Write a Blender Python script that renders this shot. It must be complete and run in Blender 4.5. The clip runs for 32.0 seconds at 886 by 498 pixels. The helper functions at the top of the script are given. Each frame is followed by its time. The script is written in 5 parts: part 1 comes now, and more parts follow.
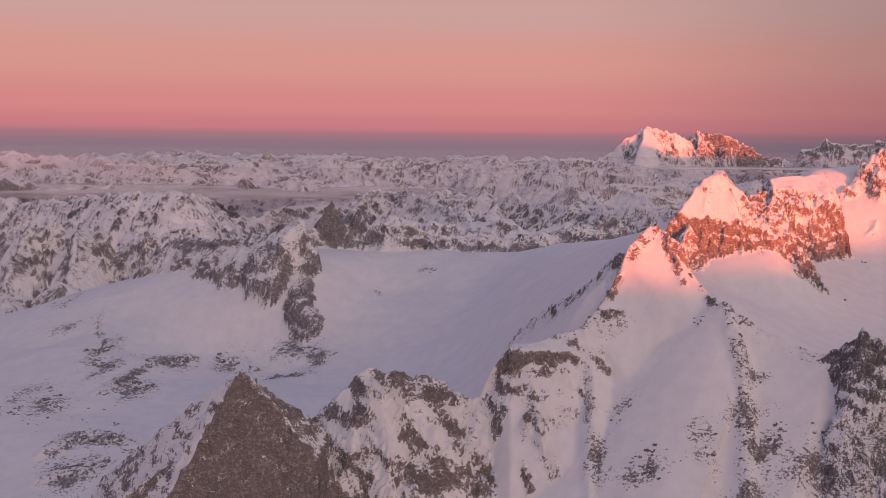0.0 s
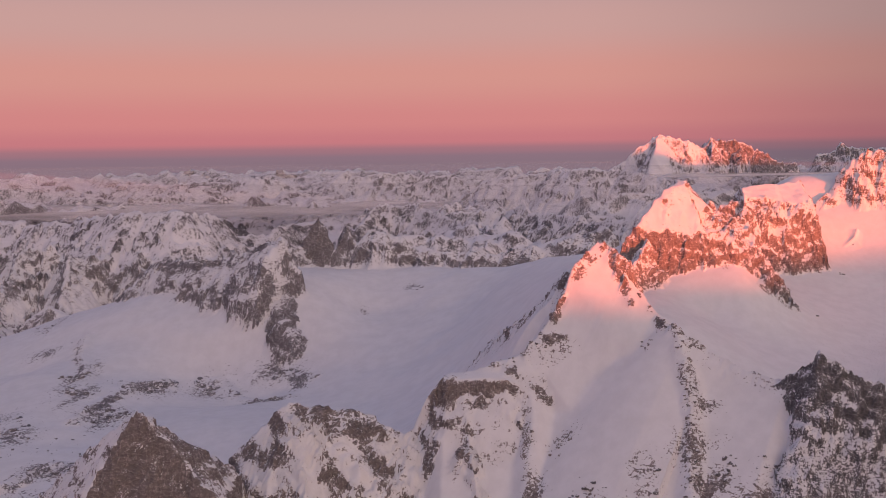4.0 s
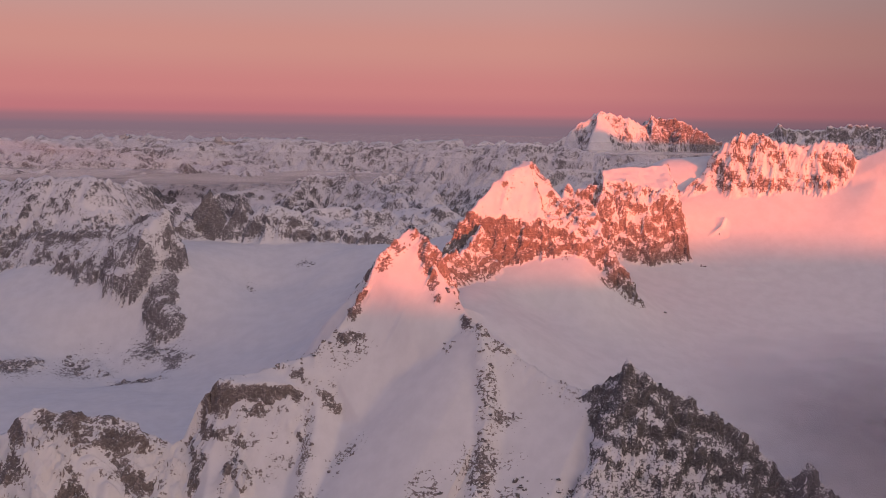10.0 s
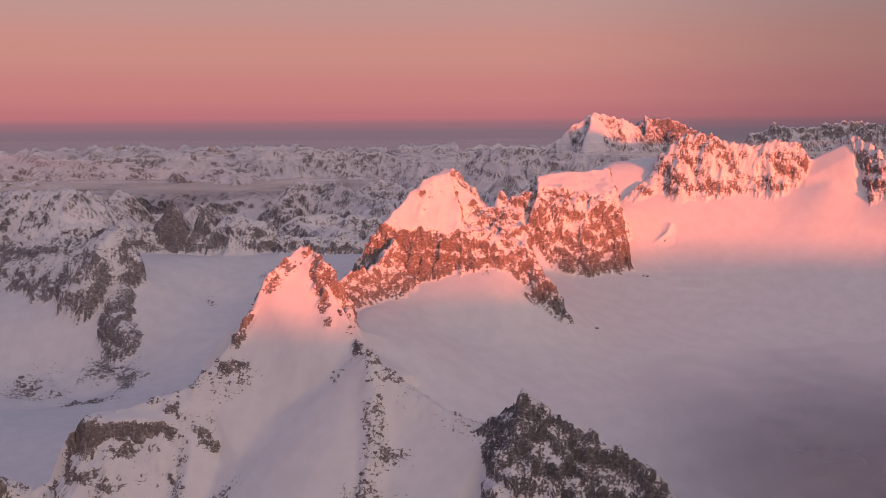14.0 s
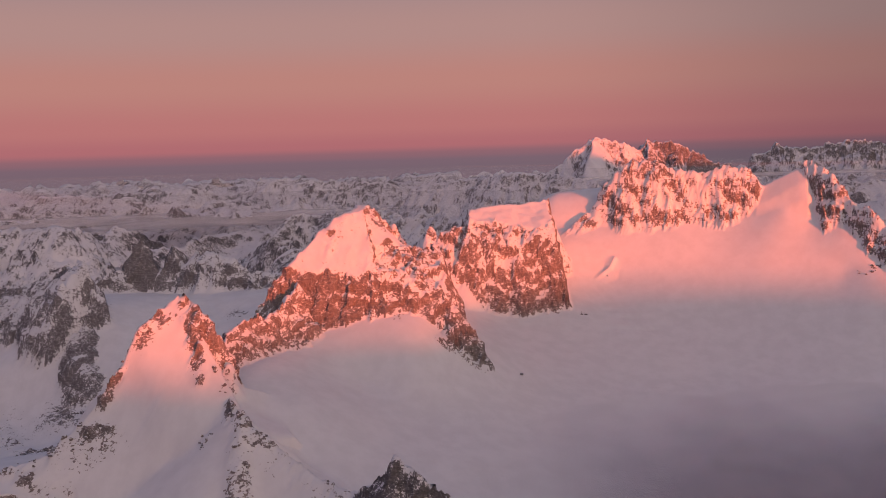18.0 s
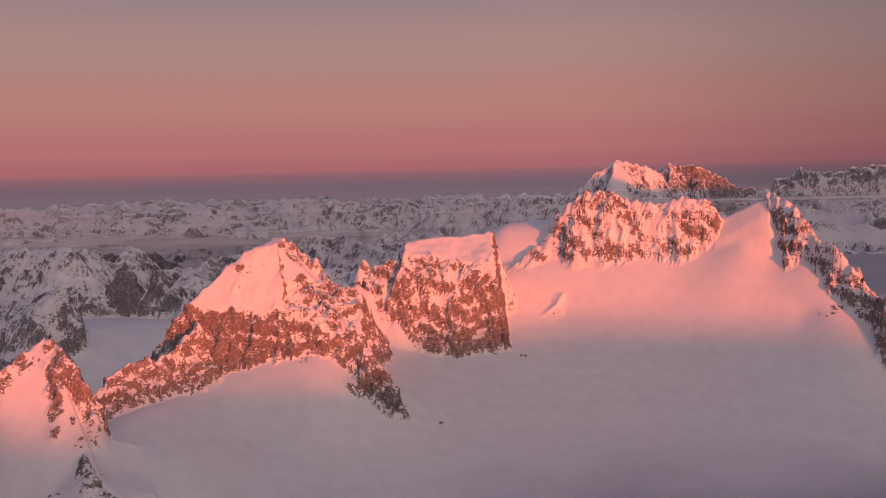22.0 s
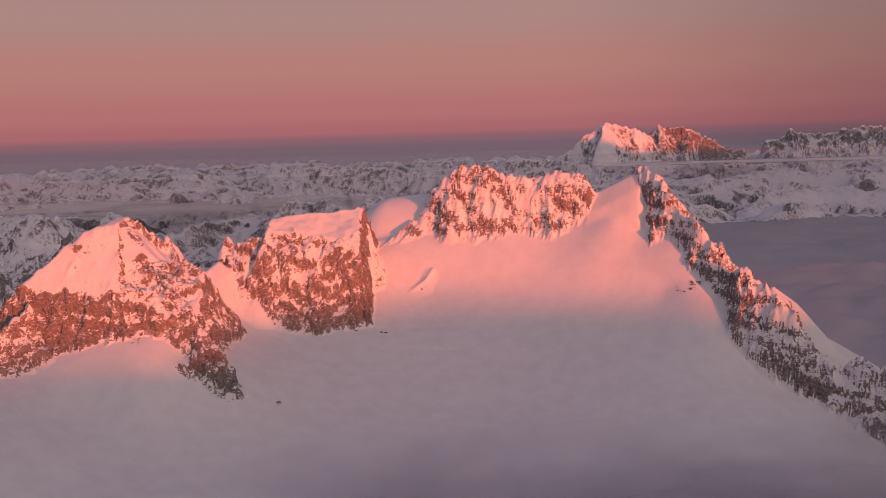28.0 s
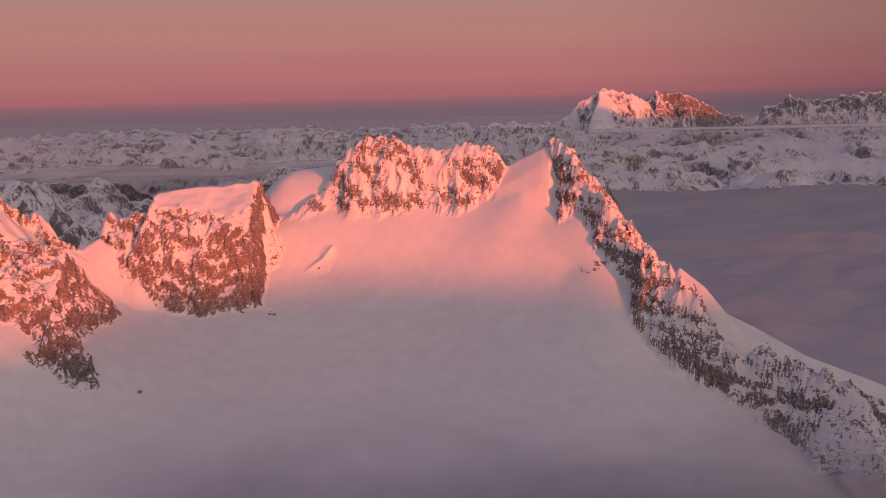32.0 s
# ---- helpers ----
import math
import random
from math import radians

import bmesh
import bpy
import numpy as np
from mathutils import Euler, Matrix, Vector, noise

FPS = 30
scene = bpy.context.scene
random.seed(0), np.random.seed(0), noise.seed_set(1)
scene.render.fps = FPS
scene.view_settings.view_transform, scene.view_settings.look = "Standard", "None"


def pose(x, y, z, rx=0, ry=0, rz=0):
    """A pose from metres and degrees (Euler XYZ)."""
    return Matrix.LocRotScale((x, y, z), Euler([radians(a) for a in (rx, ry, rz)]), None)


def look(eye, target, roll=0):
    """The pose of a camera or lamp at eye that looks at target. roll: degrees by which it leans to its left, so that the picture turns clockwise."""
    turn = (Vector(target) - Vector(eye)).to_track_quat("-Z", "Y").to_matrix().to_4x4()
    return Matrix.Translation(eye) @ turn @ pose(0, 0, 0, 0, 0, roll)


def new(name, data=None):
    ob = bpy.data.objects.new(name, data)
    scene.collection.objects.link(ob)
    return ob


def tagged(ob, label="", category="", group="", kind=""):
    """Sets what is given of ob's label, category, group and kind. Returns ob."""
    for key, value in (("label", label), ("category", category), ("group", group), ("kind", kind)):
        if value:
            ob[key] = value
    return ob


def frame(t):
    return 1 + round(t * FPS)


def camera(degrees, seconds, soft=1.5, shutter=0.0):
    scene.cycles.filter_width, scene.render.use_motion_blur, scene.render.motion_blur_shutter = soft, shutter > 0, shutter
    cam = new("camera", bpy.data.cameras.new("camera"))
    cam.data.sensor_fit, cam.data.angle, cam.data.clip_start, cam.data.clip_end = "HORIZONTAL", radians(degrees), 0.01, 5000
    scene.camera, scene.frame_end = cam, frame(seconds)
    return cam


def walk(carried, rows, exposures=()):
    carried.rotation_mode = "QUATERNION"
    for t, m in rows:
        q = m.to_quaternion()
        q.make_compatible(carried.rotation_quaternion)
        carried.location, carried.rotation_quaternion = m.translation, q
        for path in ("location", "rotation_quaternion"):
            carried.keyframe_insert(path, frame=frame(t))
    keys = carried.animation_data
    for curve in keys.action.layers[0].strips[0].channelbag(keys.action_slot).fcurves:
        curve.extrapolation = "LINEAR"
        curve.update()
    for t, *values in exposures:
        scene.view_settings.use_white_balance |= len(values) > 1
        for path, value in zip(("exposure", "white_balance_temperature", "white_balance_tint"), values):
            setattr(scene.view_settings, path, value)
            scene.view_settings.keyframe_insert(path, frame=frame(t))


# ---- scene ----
# The landscape is laid out as a scale model (about one to twelve), so that its far ranges stay within the lens's reach.
cam = camera(47.9, 32.0, soft=0.75)
PATH = [  # seconds, place, turn
    (0.0, -19.11, -12.43, 299.39, 83.738, -0.544, -0.325),
    (0.5, -17.26, -10.88, 299.41, 83.738, -0.607, -0.157),
    (1.0, -15.39, -9.34, 299.43, 84.095, -0.026, -0.049),
    (1.5, -13.55, -7.80, 299.44, 84.066, 0.749, -0.136),
    (2.0, -11.70, -6.27, 299.46, 83.798, 0.790, 0.104),
    (2.5, -9.86, -4.75, 299.50, 83.775, 0.827, 0.710),
    (4.5, -2.20, 1.20, 299.68, 84.756, 0.726, 0.484),
    (5.0, -0.26, 2.75, 299.67, 84.894, 0.539, -0.106),
    (5.5, 1.69, 4.32, 299.68, 84.940, 0.268, -0.769),
    (6.0, 3.68, 5.92, 299.72, 85.112, -0.179, -1.248),
    (6.5, 5.67, 7.55, 299.77, 84.933, -0.294, -1.574),
    (7.0, 7.63, 9.18, 299.82, 84.625, -0.390, -1.749),
    (7.5, 9.59, 10.80, 299.86, 84.099, -0.295, -1.900),
    (8.0, 11.56, 12.39, 299.90, 83.748, -0.150, -2.015),
    (8.5, 13.54, 13.97, 299.93, 83.465, -0.384, -2.103),
    (9.0, 15.50, 15.54, 299.97, 83.213, -0.575, -2.159),
    (9.5, 17.42, 17.08, 299.99, 83.056, -0.676, -2.255),
    (10.0, 19.29, 18.59, 300.02, 82.859, -0.760, -2.320),
    (10.5, 21.17, 20.10, 300.06, 82.695, -0.744, -2.322),
    (11.0, 23.07, 21.61, 300.10, 82.808, -0.261, -2.242),
    (11.5, 25.00, 23.11, 300.13, 82.622, -0.032, -2.193),
    (12.0, 26.94, 24.60, 300.17, 82.536, 0.263, -2.190),
    (12.5, 28.87, 26.11, 300.21, 82.677, 0.271, -2.177),
    (13.0, 30.79, 27.65, 300.22, 82.819, -0.026, -2.201),
    (13.5, 32.67, 29.22, 300.23, 82.884, 0.194, -2.308),
    (14.0, 34.56, 30.83, 300.26, 83.100, 0.373, -2.431),
    (14.5, 36.46, 32.42, 300.29, 83.302, 0.863, -2.562),
    (16.5, 44.28, 38.18, 300.57, 84.254, 1.189, -2.212),
    (17.0, 46.33, 39.47, 300.67, 84.414, 1.382, -2.172),
    (17.5, 48.43, 40.75, 300.80, 84.448, 1.613, -2.082),
    (18.0, 50.55, 42.05, 300.91, 84.686, 1.670, -2.058),
    (18.5, 52.63, 43.36, 301.00, 84.962, 1.706, -2.059),
    (19.0, 54.69, 44.69, 301.06, 85.083, 1.688, -1.800),
    (19.5, 56.75, 46.04, 301.13, 85.184, 1.810, -1.478),
    (20.0, 58.81, 47.40, 301.26, 85.260, 1.768, -1.274),
    (20.5, 60.88, 48.78, 301.43, 85.322, 1.686, -1.157),
    (21.0, 62.94, 50.16, 301.60, 85.410, 1.394, -1.019),
    (21.5, 64.98, 51.51, 301.75, 85.746, 1.220, -0.808),
    (22.0, 67.02, 52.85, 301.89, 85.950, 1.270, -0.603),
    (22.5, 69.07, 54.20, 302.03, 85.961, 1.012, -0.466),
    (23.0, 71.14, 55.56, 302.17, 86.066, 0.612, -0.196),
    (23.5, 73.48, 56.75, 302.45, 86.108, 0.605, 0.069),
    (24.0, 75.60, 55.18, 302.64, 85.872, 0.641, 0.190),
    (24.5, 77.14, 51.09, 302.75, 85.683, 0.480, -0.255),
    (25.0, 78.47, 47.79, 302.92, 85.719, 0.688, -0.711),
    (25.5, 80.54, 47.19, 303.12, 85.590, 0.495, -0.737),
    (27.5, 88.34, 52.36, 303.48, 84.212, 1.243, -0.638),
    (28.0, 90.36, 53.67, 303.55, 83.818, 1.565, -0.810),
    (28.5, 92.40, 54.96, 303.61, 83.497, 1.708, -0.725),
    (29.0, 94.45, 56.22, 303.67, 83.149, 1.560, -0.617),
    (29.5, 96.55, 57.47, 303.72, 82.764, 1.437, -0.670),
    (30.0, 98.73, 58.70, 303.76, 82.558, 1.260, -0.782),
    (30.5, 100.98, 59.92, 303.81, 82.473, 1.304, -0.997),
    (31.0, 103.28, 61.13, 303.86, 82.320, 1.273, -1.126),
    (31.5, 105.62, 62.32, 303.89, 82.086, 1.354, -1.034),
    (32.0, 107.96, 63.49, 303.93, 81.840, 1.390, -0.733),
]
EXPOSURES = [(0.0, 0.08), (5.0, 0.02), (9.0, -0.08), (14.0, -0.13), (18.0, -0.36), (22.0, -0.47), (28.0, -0.47), (32.0, -0.48)]
walk(cam, [(t, pose(*p)) for t, *p in PATH], EXPOSURES)

# ---- sky and sun: last light from behind and to one side, the earth's shadow on the far horizon ----
SUN_TURN, SUN_HEIGHT = 33.0, 0.45      # degrees east of straight behind, degrees above the horizon
world = bpy.data.worlds.new("dusk_sky")
scene.world = world
world.use_nodes = True
wn, wl = world.node_tree.nodes, world.node_tree.links
wn.clear()


def wnode(kind, **values):
    n = wn.new(kind)
    for key, v in values.items():
        n.inputs[key].default_value = v
    return n


w_co = wn.new("ShaderNodeTexCoord")
w_sep = wn.new("ShaderNodeSeparateXYZ")
wl.new(w_co.outputs["Generated"], w_sep.inputs[0])
w_map = wn.new("ShaderNodeMapRange")
w_map.inputs["From Min"].default_value, w_map.inputs["From Max"].default_value = -0.05, 0.45
wl.new(w_sep.outputs["Z"], w_map.inputs["Value"])
w_ramp = wn.new("ShaderNodeValToRGB")
w_ramp.color_ramp.interpolation = "EASE"


def lin(r, g, b):
    """Linear colour from display values 0 to 255."""
    return tuple(((c / 255 + 0.055) / 1.055) ** 2.4 if c > 10 else c / 255 / 12.92 for c in (r, g, b)) + (1.0,)


SKY = [(-0.05, (140, 116, 124)), (-0.012, (134, 112, 124)), (-0.004, (138, 112, 125)), (0.003, (158, 114, 125)), (0.012, (196, 121, 127)), (0.032, (207, 132, 131)),
       (0.075, (210, 147, 138)), (0.125, (199, 156, 151)), (0.2, (166, 147, 155)), (0.45, (119, 125, 156))]
while len(w_ramp.color_ramp.elements) < len(SKY):
    w_ramp.color_ramp.elements.new(0.5)
for el, (z, c) in zip(w_ramp.color_ramp.elements, SKY):
    el.position, el.color = (z + 0.05) / 0.5, lin(*c)
wl.new(w_map.outputs[0], w_ramp.inputs[0])
# a warmer glow round the place where the sun goes down
w_dot = wn.new("ShaderNodeVectorMath")
w_dot.operation = "DOT_PRODUCT"
w_dot.inputs[1].default_value = (math.sin(radians(SUN_TURN)), -math.cos(radians(SUN_TURN)), 0.0)
wl.new(w_co.outputs["Generated"], w_dot.inputs[0])
w_glow = wn.new("ShaderNodeMapRange")
w_glow.interpolation_type = "SMOOTHSTEP"
w_glow.inputs["From Min"].default_value, w_glow.inputs["From Max"].default_value = 0.3, 1.05
wl.new(w_dot.outputs["Value"], w_glow.inputs["Value"])
w_mix = wn.new("ShaderNodeMix")
w_mix.data_type = "RGBA"
w_mix.inputs["B"].default_value = (1.5, 1.03, 0.82, 1)
wl.new(w_glow.outputs[0], w_mix.inputs["Factor"])
wl.new(w_ramp.outputs[0], w_mix.inputs["A"])
# the sky's colour is darkened to the right, in place of the lens's vignette
w_side = wn.new("ShaderNodeMapRange")
w_side.interpolation_type = "SMOOTHSTEP"
w_side.inputs["From Min"].default_value, w_side.inputs["From Max"].default_value = 0.1, 0.5
wl.new(w_sep.outputs["X"], w_side.inputs["Value"])
w_up = wn.new("ShaderNodeMapRange")
w_up.inputs["From Min"].default_value, w_up.inputs["From Max"].default_value = 0.6, -0.2
wl.new(w_dot.outputs["Value"], w_up.inputs["Value"])
w_both = wn.new("ShaderNodeMath")
w_both.operation = "MULTIPLY"
wl.new(w_side.outputs[0], w_both.inputs[0])
wl.new(w_up.outputs[0], w_both.inputs[1])
w_dim = wn.new("ShaderNodeMix")
w_dim.data_type, w_dim.blend_type = "RGBA", "MULTIPLY"
w_dim.inputs["B"].default_value = (0.62, 0.68, 0.72, 1)
wl.new(w_both.outputs[0], w_dim.inputs["Factor"])
wl.new(w_mix.outputs["Result"], w_dim.inputs["A"])
w_back = wn.new("ShaderNodeBackground")
w_back.inputs["Strength"].default_value = 1.0
w_out = wn.new("ShaderNodeOutputWorld")
wl.new(w_dim.outputs["Result"], w_back.inputs["Color"])
wl.new(w_back.outputs[0], w_out.inputs[0])

sun = new("sun", bpy.data.lights.new("sun", "SUN"))
sun.data.energy, sun.data.angle, sun.data.color = 7.2, radians(0.6), (1.0, 0.148, 0.05)
sun.matrix_world = look((math.sin(radians(SUN_TURN)) * 10, -math.cos(radians(SUN_TURN)) * 10, 10 * math.tan(radians(SUN_HEIGHT))), (0, 0, 0))

# ---- materials ----


def nodes_of(name):
    m = bpy.data.materials.new(name)
    m.use_nodes = True
    nt = m.node_tree
    nt.nodes.clear()
    return m, nt.nodes, nt.links


def alpine(name, rock_a, rock_b, snow, grain, streak=0.5, contrast=0.6, sharp=0.11, bump=0.8, dip=0.0, ledges=0.34):
    """Snow and bare rock on one mountainside. The mesh's 'rock' value says how bare the ground is; grain is the size of the rock's pattern, in metres."""
    m, n, l = nodes_of(name)
    out, bs = n.new("ShaderNodeOutputMaterial"), n.new("ShaderNodeBsdfPrincipled")
    l.new(bs.outputs[0], out.inputs[0])
    geo, at = n.new("ShaderNodeNewGeometry"), n.new("ShaderNodeAttribute")
    at.attribute_name = "rock"

    def tex(scale, stretch, detail=7.0, rough=0.6, tilt=0.0):
        mp, t = n.new("ShaderNodeMapping"), n.new("ShaderNodeTexNoise")
        mp.inputs["Scale"].default_value = stretch
        mp.inputs["Rotation"].default_value = (0.0, tilt, 0.0)
        l.new(geo.outputs["Position"], mp.inputs[0])
        l.new(mp.outputs[0], t.inputs["Vector"])
        t.inputs["Scale"].default_value, t.inputs["Detail"].default_value, t.inputs["Roughness"].default_value = scale, detail, rough
        return t.outputs["Fac"]

    def mth(op, a, b):
        t = n.new("ShaderNodeMath")
        t.operation = op
        for i, v in enumerate((a, b)):
            if isinstance(v, (int, float)):
                t.inputs[i].default_value = v
            else:
                l.new(v, t.inputs[i])
        return t.outputs[0]

    def ramp(v, lo, hi, to0=0.0, to1=1.0):
        t = n.new("ShaderNodeMapRange")
        t.interpolation_type = "SMOOTHSTEP"
        for k, x in (("From Min", lo), ("From Max", hi), ("To Min", to0), ("To Max", to1)):
            t.inputs[k].default_value = x
        l.new(v, t.inputs["Value"])
        return t.outputs[0]

    def mix(f, a, b):
        t = n.new("ShaderNodeMix")
        t.data_type = "RGBA"
        for k, v in (("Factor", f), ("A", a), ("B", b)):
            if isinstance(v, tuple):
                t.inputs[k].default_value = v
            else:
                l.new(v, t.inputs[k])
        return t.outputs["Result"]

    def crags(scale, stretch, tilt):
        """Creased, angular relief, about 0 to 1."""
        mp, t = n.new("ShaderNodeMapping"), n.new("ShaderNodeTexNoise")
        mp.inputs["Scale"].default_value, mp.inputs["Rotation"].default_value = stretch, tilt
        l.new(geo.outputs["Position"], mp.inputs[0])
        l.new(mp.outputs[0], t.inputs["Vector"])
        t.noise_type, t.normalize = "RIDGED_MULTIFRACTAL", False
        for key, x in (("Scale", scale), ("Detail", 6.0), ("Roughness", 0.56), ("Lacunarity", 2.15), ("Offset", 0.85), ("Gain", 1.6), ("Distortion", 0.25)):
            t.inputs[key].default_value = x
        return ramp(t.outputs["Fac"], 0.1, 1.9)

    fine = tex(2.8 / grain, (1, 1, 1.3), 8.0, 0.6)
    ledge = crags(0.85 / grain, (0.75, 0.75, 1.9), (0.25, dip, 0.0))
    joint = crags(0.8 / grain, (1.3, 1.3, 0.5), (0.0, -0.35 - dip * 0.5, 0.4))
    flute = tex(2.0 / grain, (1, 1, streak * 0.3), 7.0, 0.6)
    wide = tex(0.16 / grain, (1, 1, 1), 4.0)
    patch = mth("ADD", mth("MULTIPLY", fine, 0.38), mth("ADD", mth("MULTIPLY", mth("ADD", mth("MULTIPLY", ledge, 0.5), mth("MULTIPLY", joint, 0.3)), ledges), mth("MULTIPLY", flute, 0.62 - ledges * 0.5)))
    v = mth("ADD", at.outputs["Fac"], mth("MULTIPLY", mth("SUBTRACT", patch, 0.5), contrast * 5))
    v = mth("MULTIPLY", v, ramp(at.outputs["Fac"], 0.03, 0.16))
    mask = ramp(v, 0.5 - sharp, 0.5 + sharp)
    # thin threads of snow along the ledges of bare rock
    lie = ramp(mth("ADD", mth("ABSOLUTE", mth("SUBTRACT", ledge, 0.42), 0.0), mth("MULTIPLY", mth("SUBTRACT", fine, 0.46), 0.42)), 0.01, 0.06)
    mask = mth("MULTIPLY", mask, mth("MAXIMUM", lie, ramp(mth("ADD", at.outputs["Fac"], mth("MULTIPLY", mth("SUBTRACT", wide, 0.5), 0.9)), 0.85, 1.0)))
    tone = mix(ramp(wide, 0.35, 0.65), rock_a, rock_b)
    tone = mix(ramp(joint, 0.2, 0.75, 0.6, 0.0), tone, tuple(c * 0.42 for c in rock_a[:3]) + (1.0,))
    tone = mix(ramp(flute, 0.46, 0.66, 0.0, 0.55), tone, tuple(c * 0.42 for c in rock_a[:3]) + (1.0,))
    tone = mix(ramp(ledge, 0.15, 0.45, 0.6, 0.0), tone, tuple(c * 0.42 for c in rock_a[:3]) + (1.0,))
    tone = mix(ramp(fine, 0.54, 0.7, 0.0, 0.3), tone, tuple(min(1, c * 1.45) for c in rock_b[:3]) + (1.0,))
    drift = tex(0.35 / grain, (1, 1, 0.6), 4.0)
    white = mix(ramp(drift, 0.3, 0.7), snow, tuple(c * 0.93 for c in snow[:3]) + (1.0,))
    l.new(mix(mask, white, tone), bs.inputs["Base Color"])
    l.new(ramp(mask, 0.0, 1.0, 0.62, 0.88), bs.inputs["Roughness"])
    bs.inputs["Specular IOR Level"].default_value = 0.2
    bp = n.new("ShaderNodeBump")
    bp.inputs["Distance"].default_value = grain * 0.5
    l.new(ramp(mask, 0.0, 1.0, bump * 0.05, bump), bp.inputs["Strength"])
    l.new(mth("ADD", mth("ADD", patch, mth("MULTIPLY", mask, 0.1)), mth("MULTIPLY", mth("ADD", ledge, joint), mth("MULTIPLY", mask, 1.1))), bp.inputs["Height"])
    l.new(bp.outputs[0], bs.inputs["Normal"])
    return m


SNOW = (0.83, 0.82, 0.84, 1)
NEAR_MAT = alpine("granite_and_snow", (0.385, 0.335, 0.332, 1), (0.465, 0.408, 0.398, 1), SNOW, 0.85, streak=1.6, contrast=0.55, sharp=0.09, bump=0.6, dip=-0.45)
DARK_MAT = alpine("dark_schist_and_snow", (0.27, 0.256, 0.268, 1), (0.335, 0.318, 0.326, 1), SNOW, 0.6, streak=1.6, contrast=0.6, sharp=0.12, bump=0.7, dip=0.55)
LEFT_MAT = alpine("grey_granite_and_snow", (0.395, 0.365, 0.385, 1), (0.475, 0.44, 0.452, 1), SNOW, 1.8, streak=1.6, contrast=0.55, sharp=0.13, bump=0.6, dip=0.45)
# distance haze is put into the rock colours and low contrast of these two
MID_MAT = alpine("hazed_rock_and_snow", (0.37, 0.345, 0.37, 1), (0.45, 0.415, 0.43, 1), (0.86, 0.84, 0.87, 1), 5.5, streak=0.5, contrast=0.44, sharp=0.18, ledges=0.16)
FAR_MAT = alpine("distant_rock_and_snow", (0.38, 0.345, 0.365, 1), (0.46, 0.415, 0.42, 1), (0.84, 0.81, 0.84, 1), 9.0, streak=0.5, contrast=0.44, sharp=0.18, ledges=0.16)


def cloud_mat(name, colour, thick, scale, gap=0.25):
    """Mist: thin where the mesh's 'thick' value is low and where its own billows part."""
    m, n, l = nodes_of(name)
    out, mixs, tr, df = n.new("ShaderNodeOutputMaterial"), n.new("ShaderNodeMixShader"), n.new("ShaderNodeBsdfTransparent"), n.new("ShaderNodeBsdfDiffuse")
    tl, add = n.new("ShaderNodeBsdfTranslucent"), n.new("ShaderNodeMixShader")
    df.inputs[0].default_value = tl.inputs[0].default_value = colour
    add.inputs[0].default_value = 0.25
    l.new(df.outputs[0], add.inputs[1])
    l.new(tl.outputs[0], add.inputs[2])
    at, geo, t, mp = n.new("ShaderNodeAttribute"), n.new("ShaderNodeNewGeometry"), n.new("ShaderNodeTexNoise"), n.new("ShaderNodeMapping")
    at.attribute_name = "thick"
    l.new(geo.outputs["Position"], mp.inputs[0])
    mp.inputs["Scale"].default_value = (1, 0.6, 1)
    l.new(mp.outputs[0], t.inputs["Vector"])
    t.inputs["Scale"].default_value, t.inputs["Detail"].default_value = scale, 5.0
    r = n.new("ShaderNodeMapRange")
    r.interpolation_type = "SMOOTHSTEP"
    r.inputs["From Min"].default_value, r.inputs["From Max"].default_value = gap, gap + 0.35
    l.new(t.outputs["Fac"], r.inputs["Value"])
    a, b = n.new("ShaderNodeMath"), n.new("ShaderNodeMath")
    a.operation = b.operation = "MULTIPLY"
    l.new(at.outputs["Fac"], a.inputs[0])
    l.new(r.outputs[0], a.inputs[1])
    l.new(a.outputs[0], b.inputs[0])
    b.inputs[1].default_value = thick
    l.new(b.outputs[0], mixs.inputs[0])
    l.new(tr.outputs[0], mixs.inputs[1])
    l.new(add.outputs[0], mixs.inputs[2])
    l.new(mixs.outputs[0], out.inputs[0])
    return m


CLOUD_MAT = cloud_mat("cloud_sea_vapour", (0.64, 0.61, 0.64, 1), 0.97, 0.006, 0.0)
VEIL_MAT = cloud_mat("soft_mist_vapour", (0.86, 0.82, 0.85, 1), 0.72, 0.005, 0.15)
# fog with the dimness over the glacier put into its lowered colour
FOG_MAT = cloud_mat("dimmed_fog_vapour", (0.54, 0.475, 0.5, 1), 0.5, 0.02, 0.12)
HAZE_MAT = cloud_mat("valley_haze_vapour", (0.84, 0.79, 0.83, 1), 0.1, 0.0016, 0.1)

# ---- noise on whole arrays ----


def lattice(ix, iy, seed):
    h = (ix.astype(np.int64) * 374761393 + iy.astype(np.int64) * 668265263 + seed * 1442695041) & 0xFFFFFFFF
    h = ((h ^ (h >> 13)) * 1274126177) & 0xFFFFFFFF
    return ((h ^ (h >> 16)) & 0xFFFF) / 65535.0 * (2 * np.pi)


def grad(x, y, seed=0):
    """Gradient noise, about -0.7 to 0.7."""
    ix, iy = np.floor(x), np.floor(y)
    fx, fy = x - ix, y - iy
    u, v = fx ** 3 * (fx * (fx * 6 - 15) + 10), fy ** 3 * (fy * (fy * 6 - 15) + 10)

    def corner(dx, dy):
        a = lattice(ix + dx, iy + dy, seed)
        return np.cos(a) * (fx - dx) + np.sin(a) * (fy - dy)
    a, b = corner(0, 0), corner(1, 0)
    c, d = corner(0, 1), corner(1, 1)
    return (a + (b - a) * u) + ((c + (d - c) * u) - (a + (b - a) * u)) * v


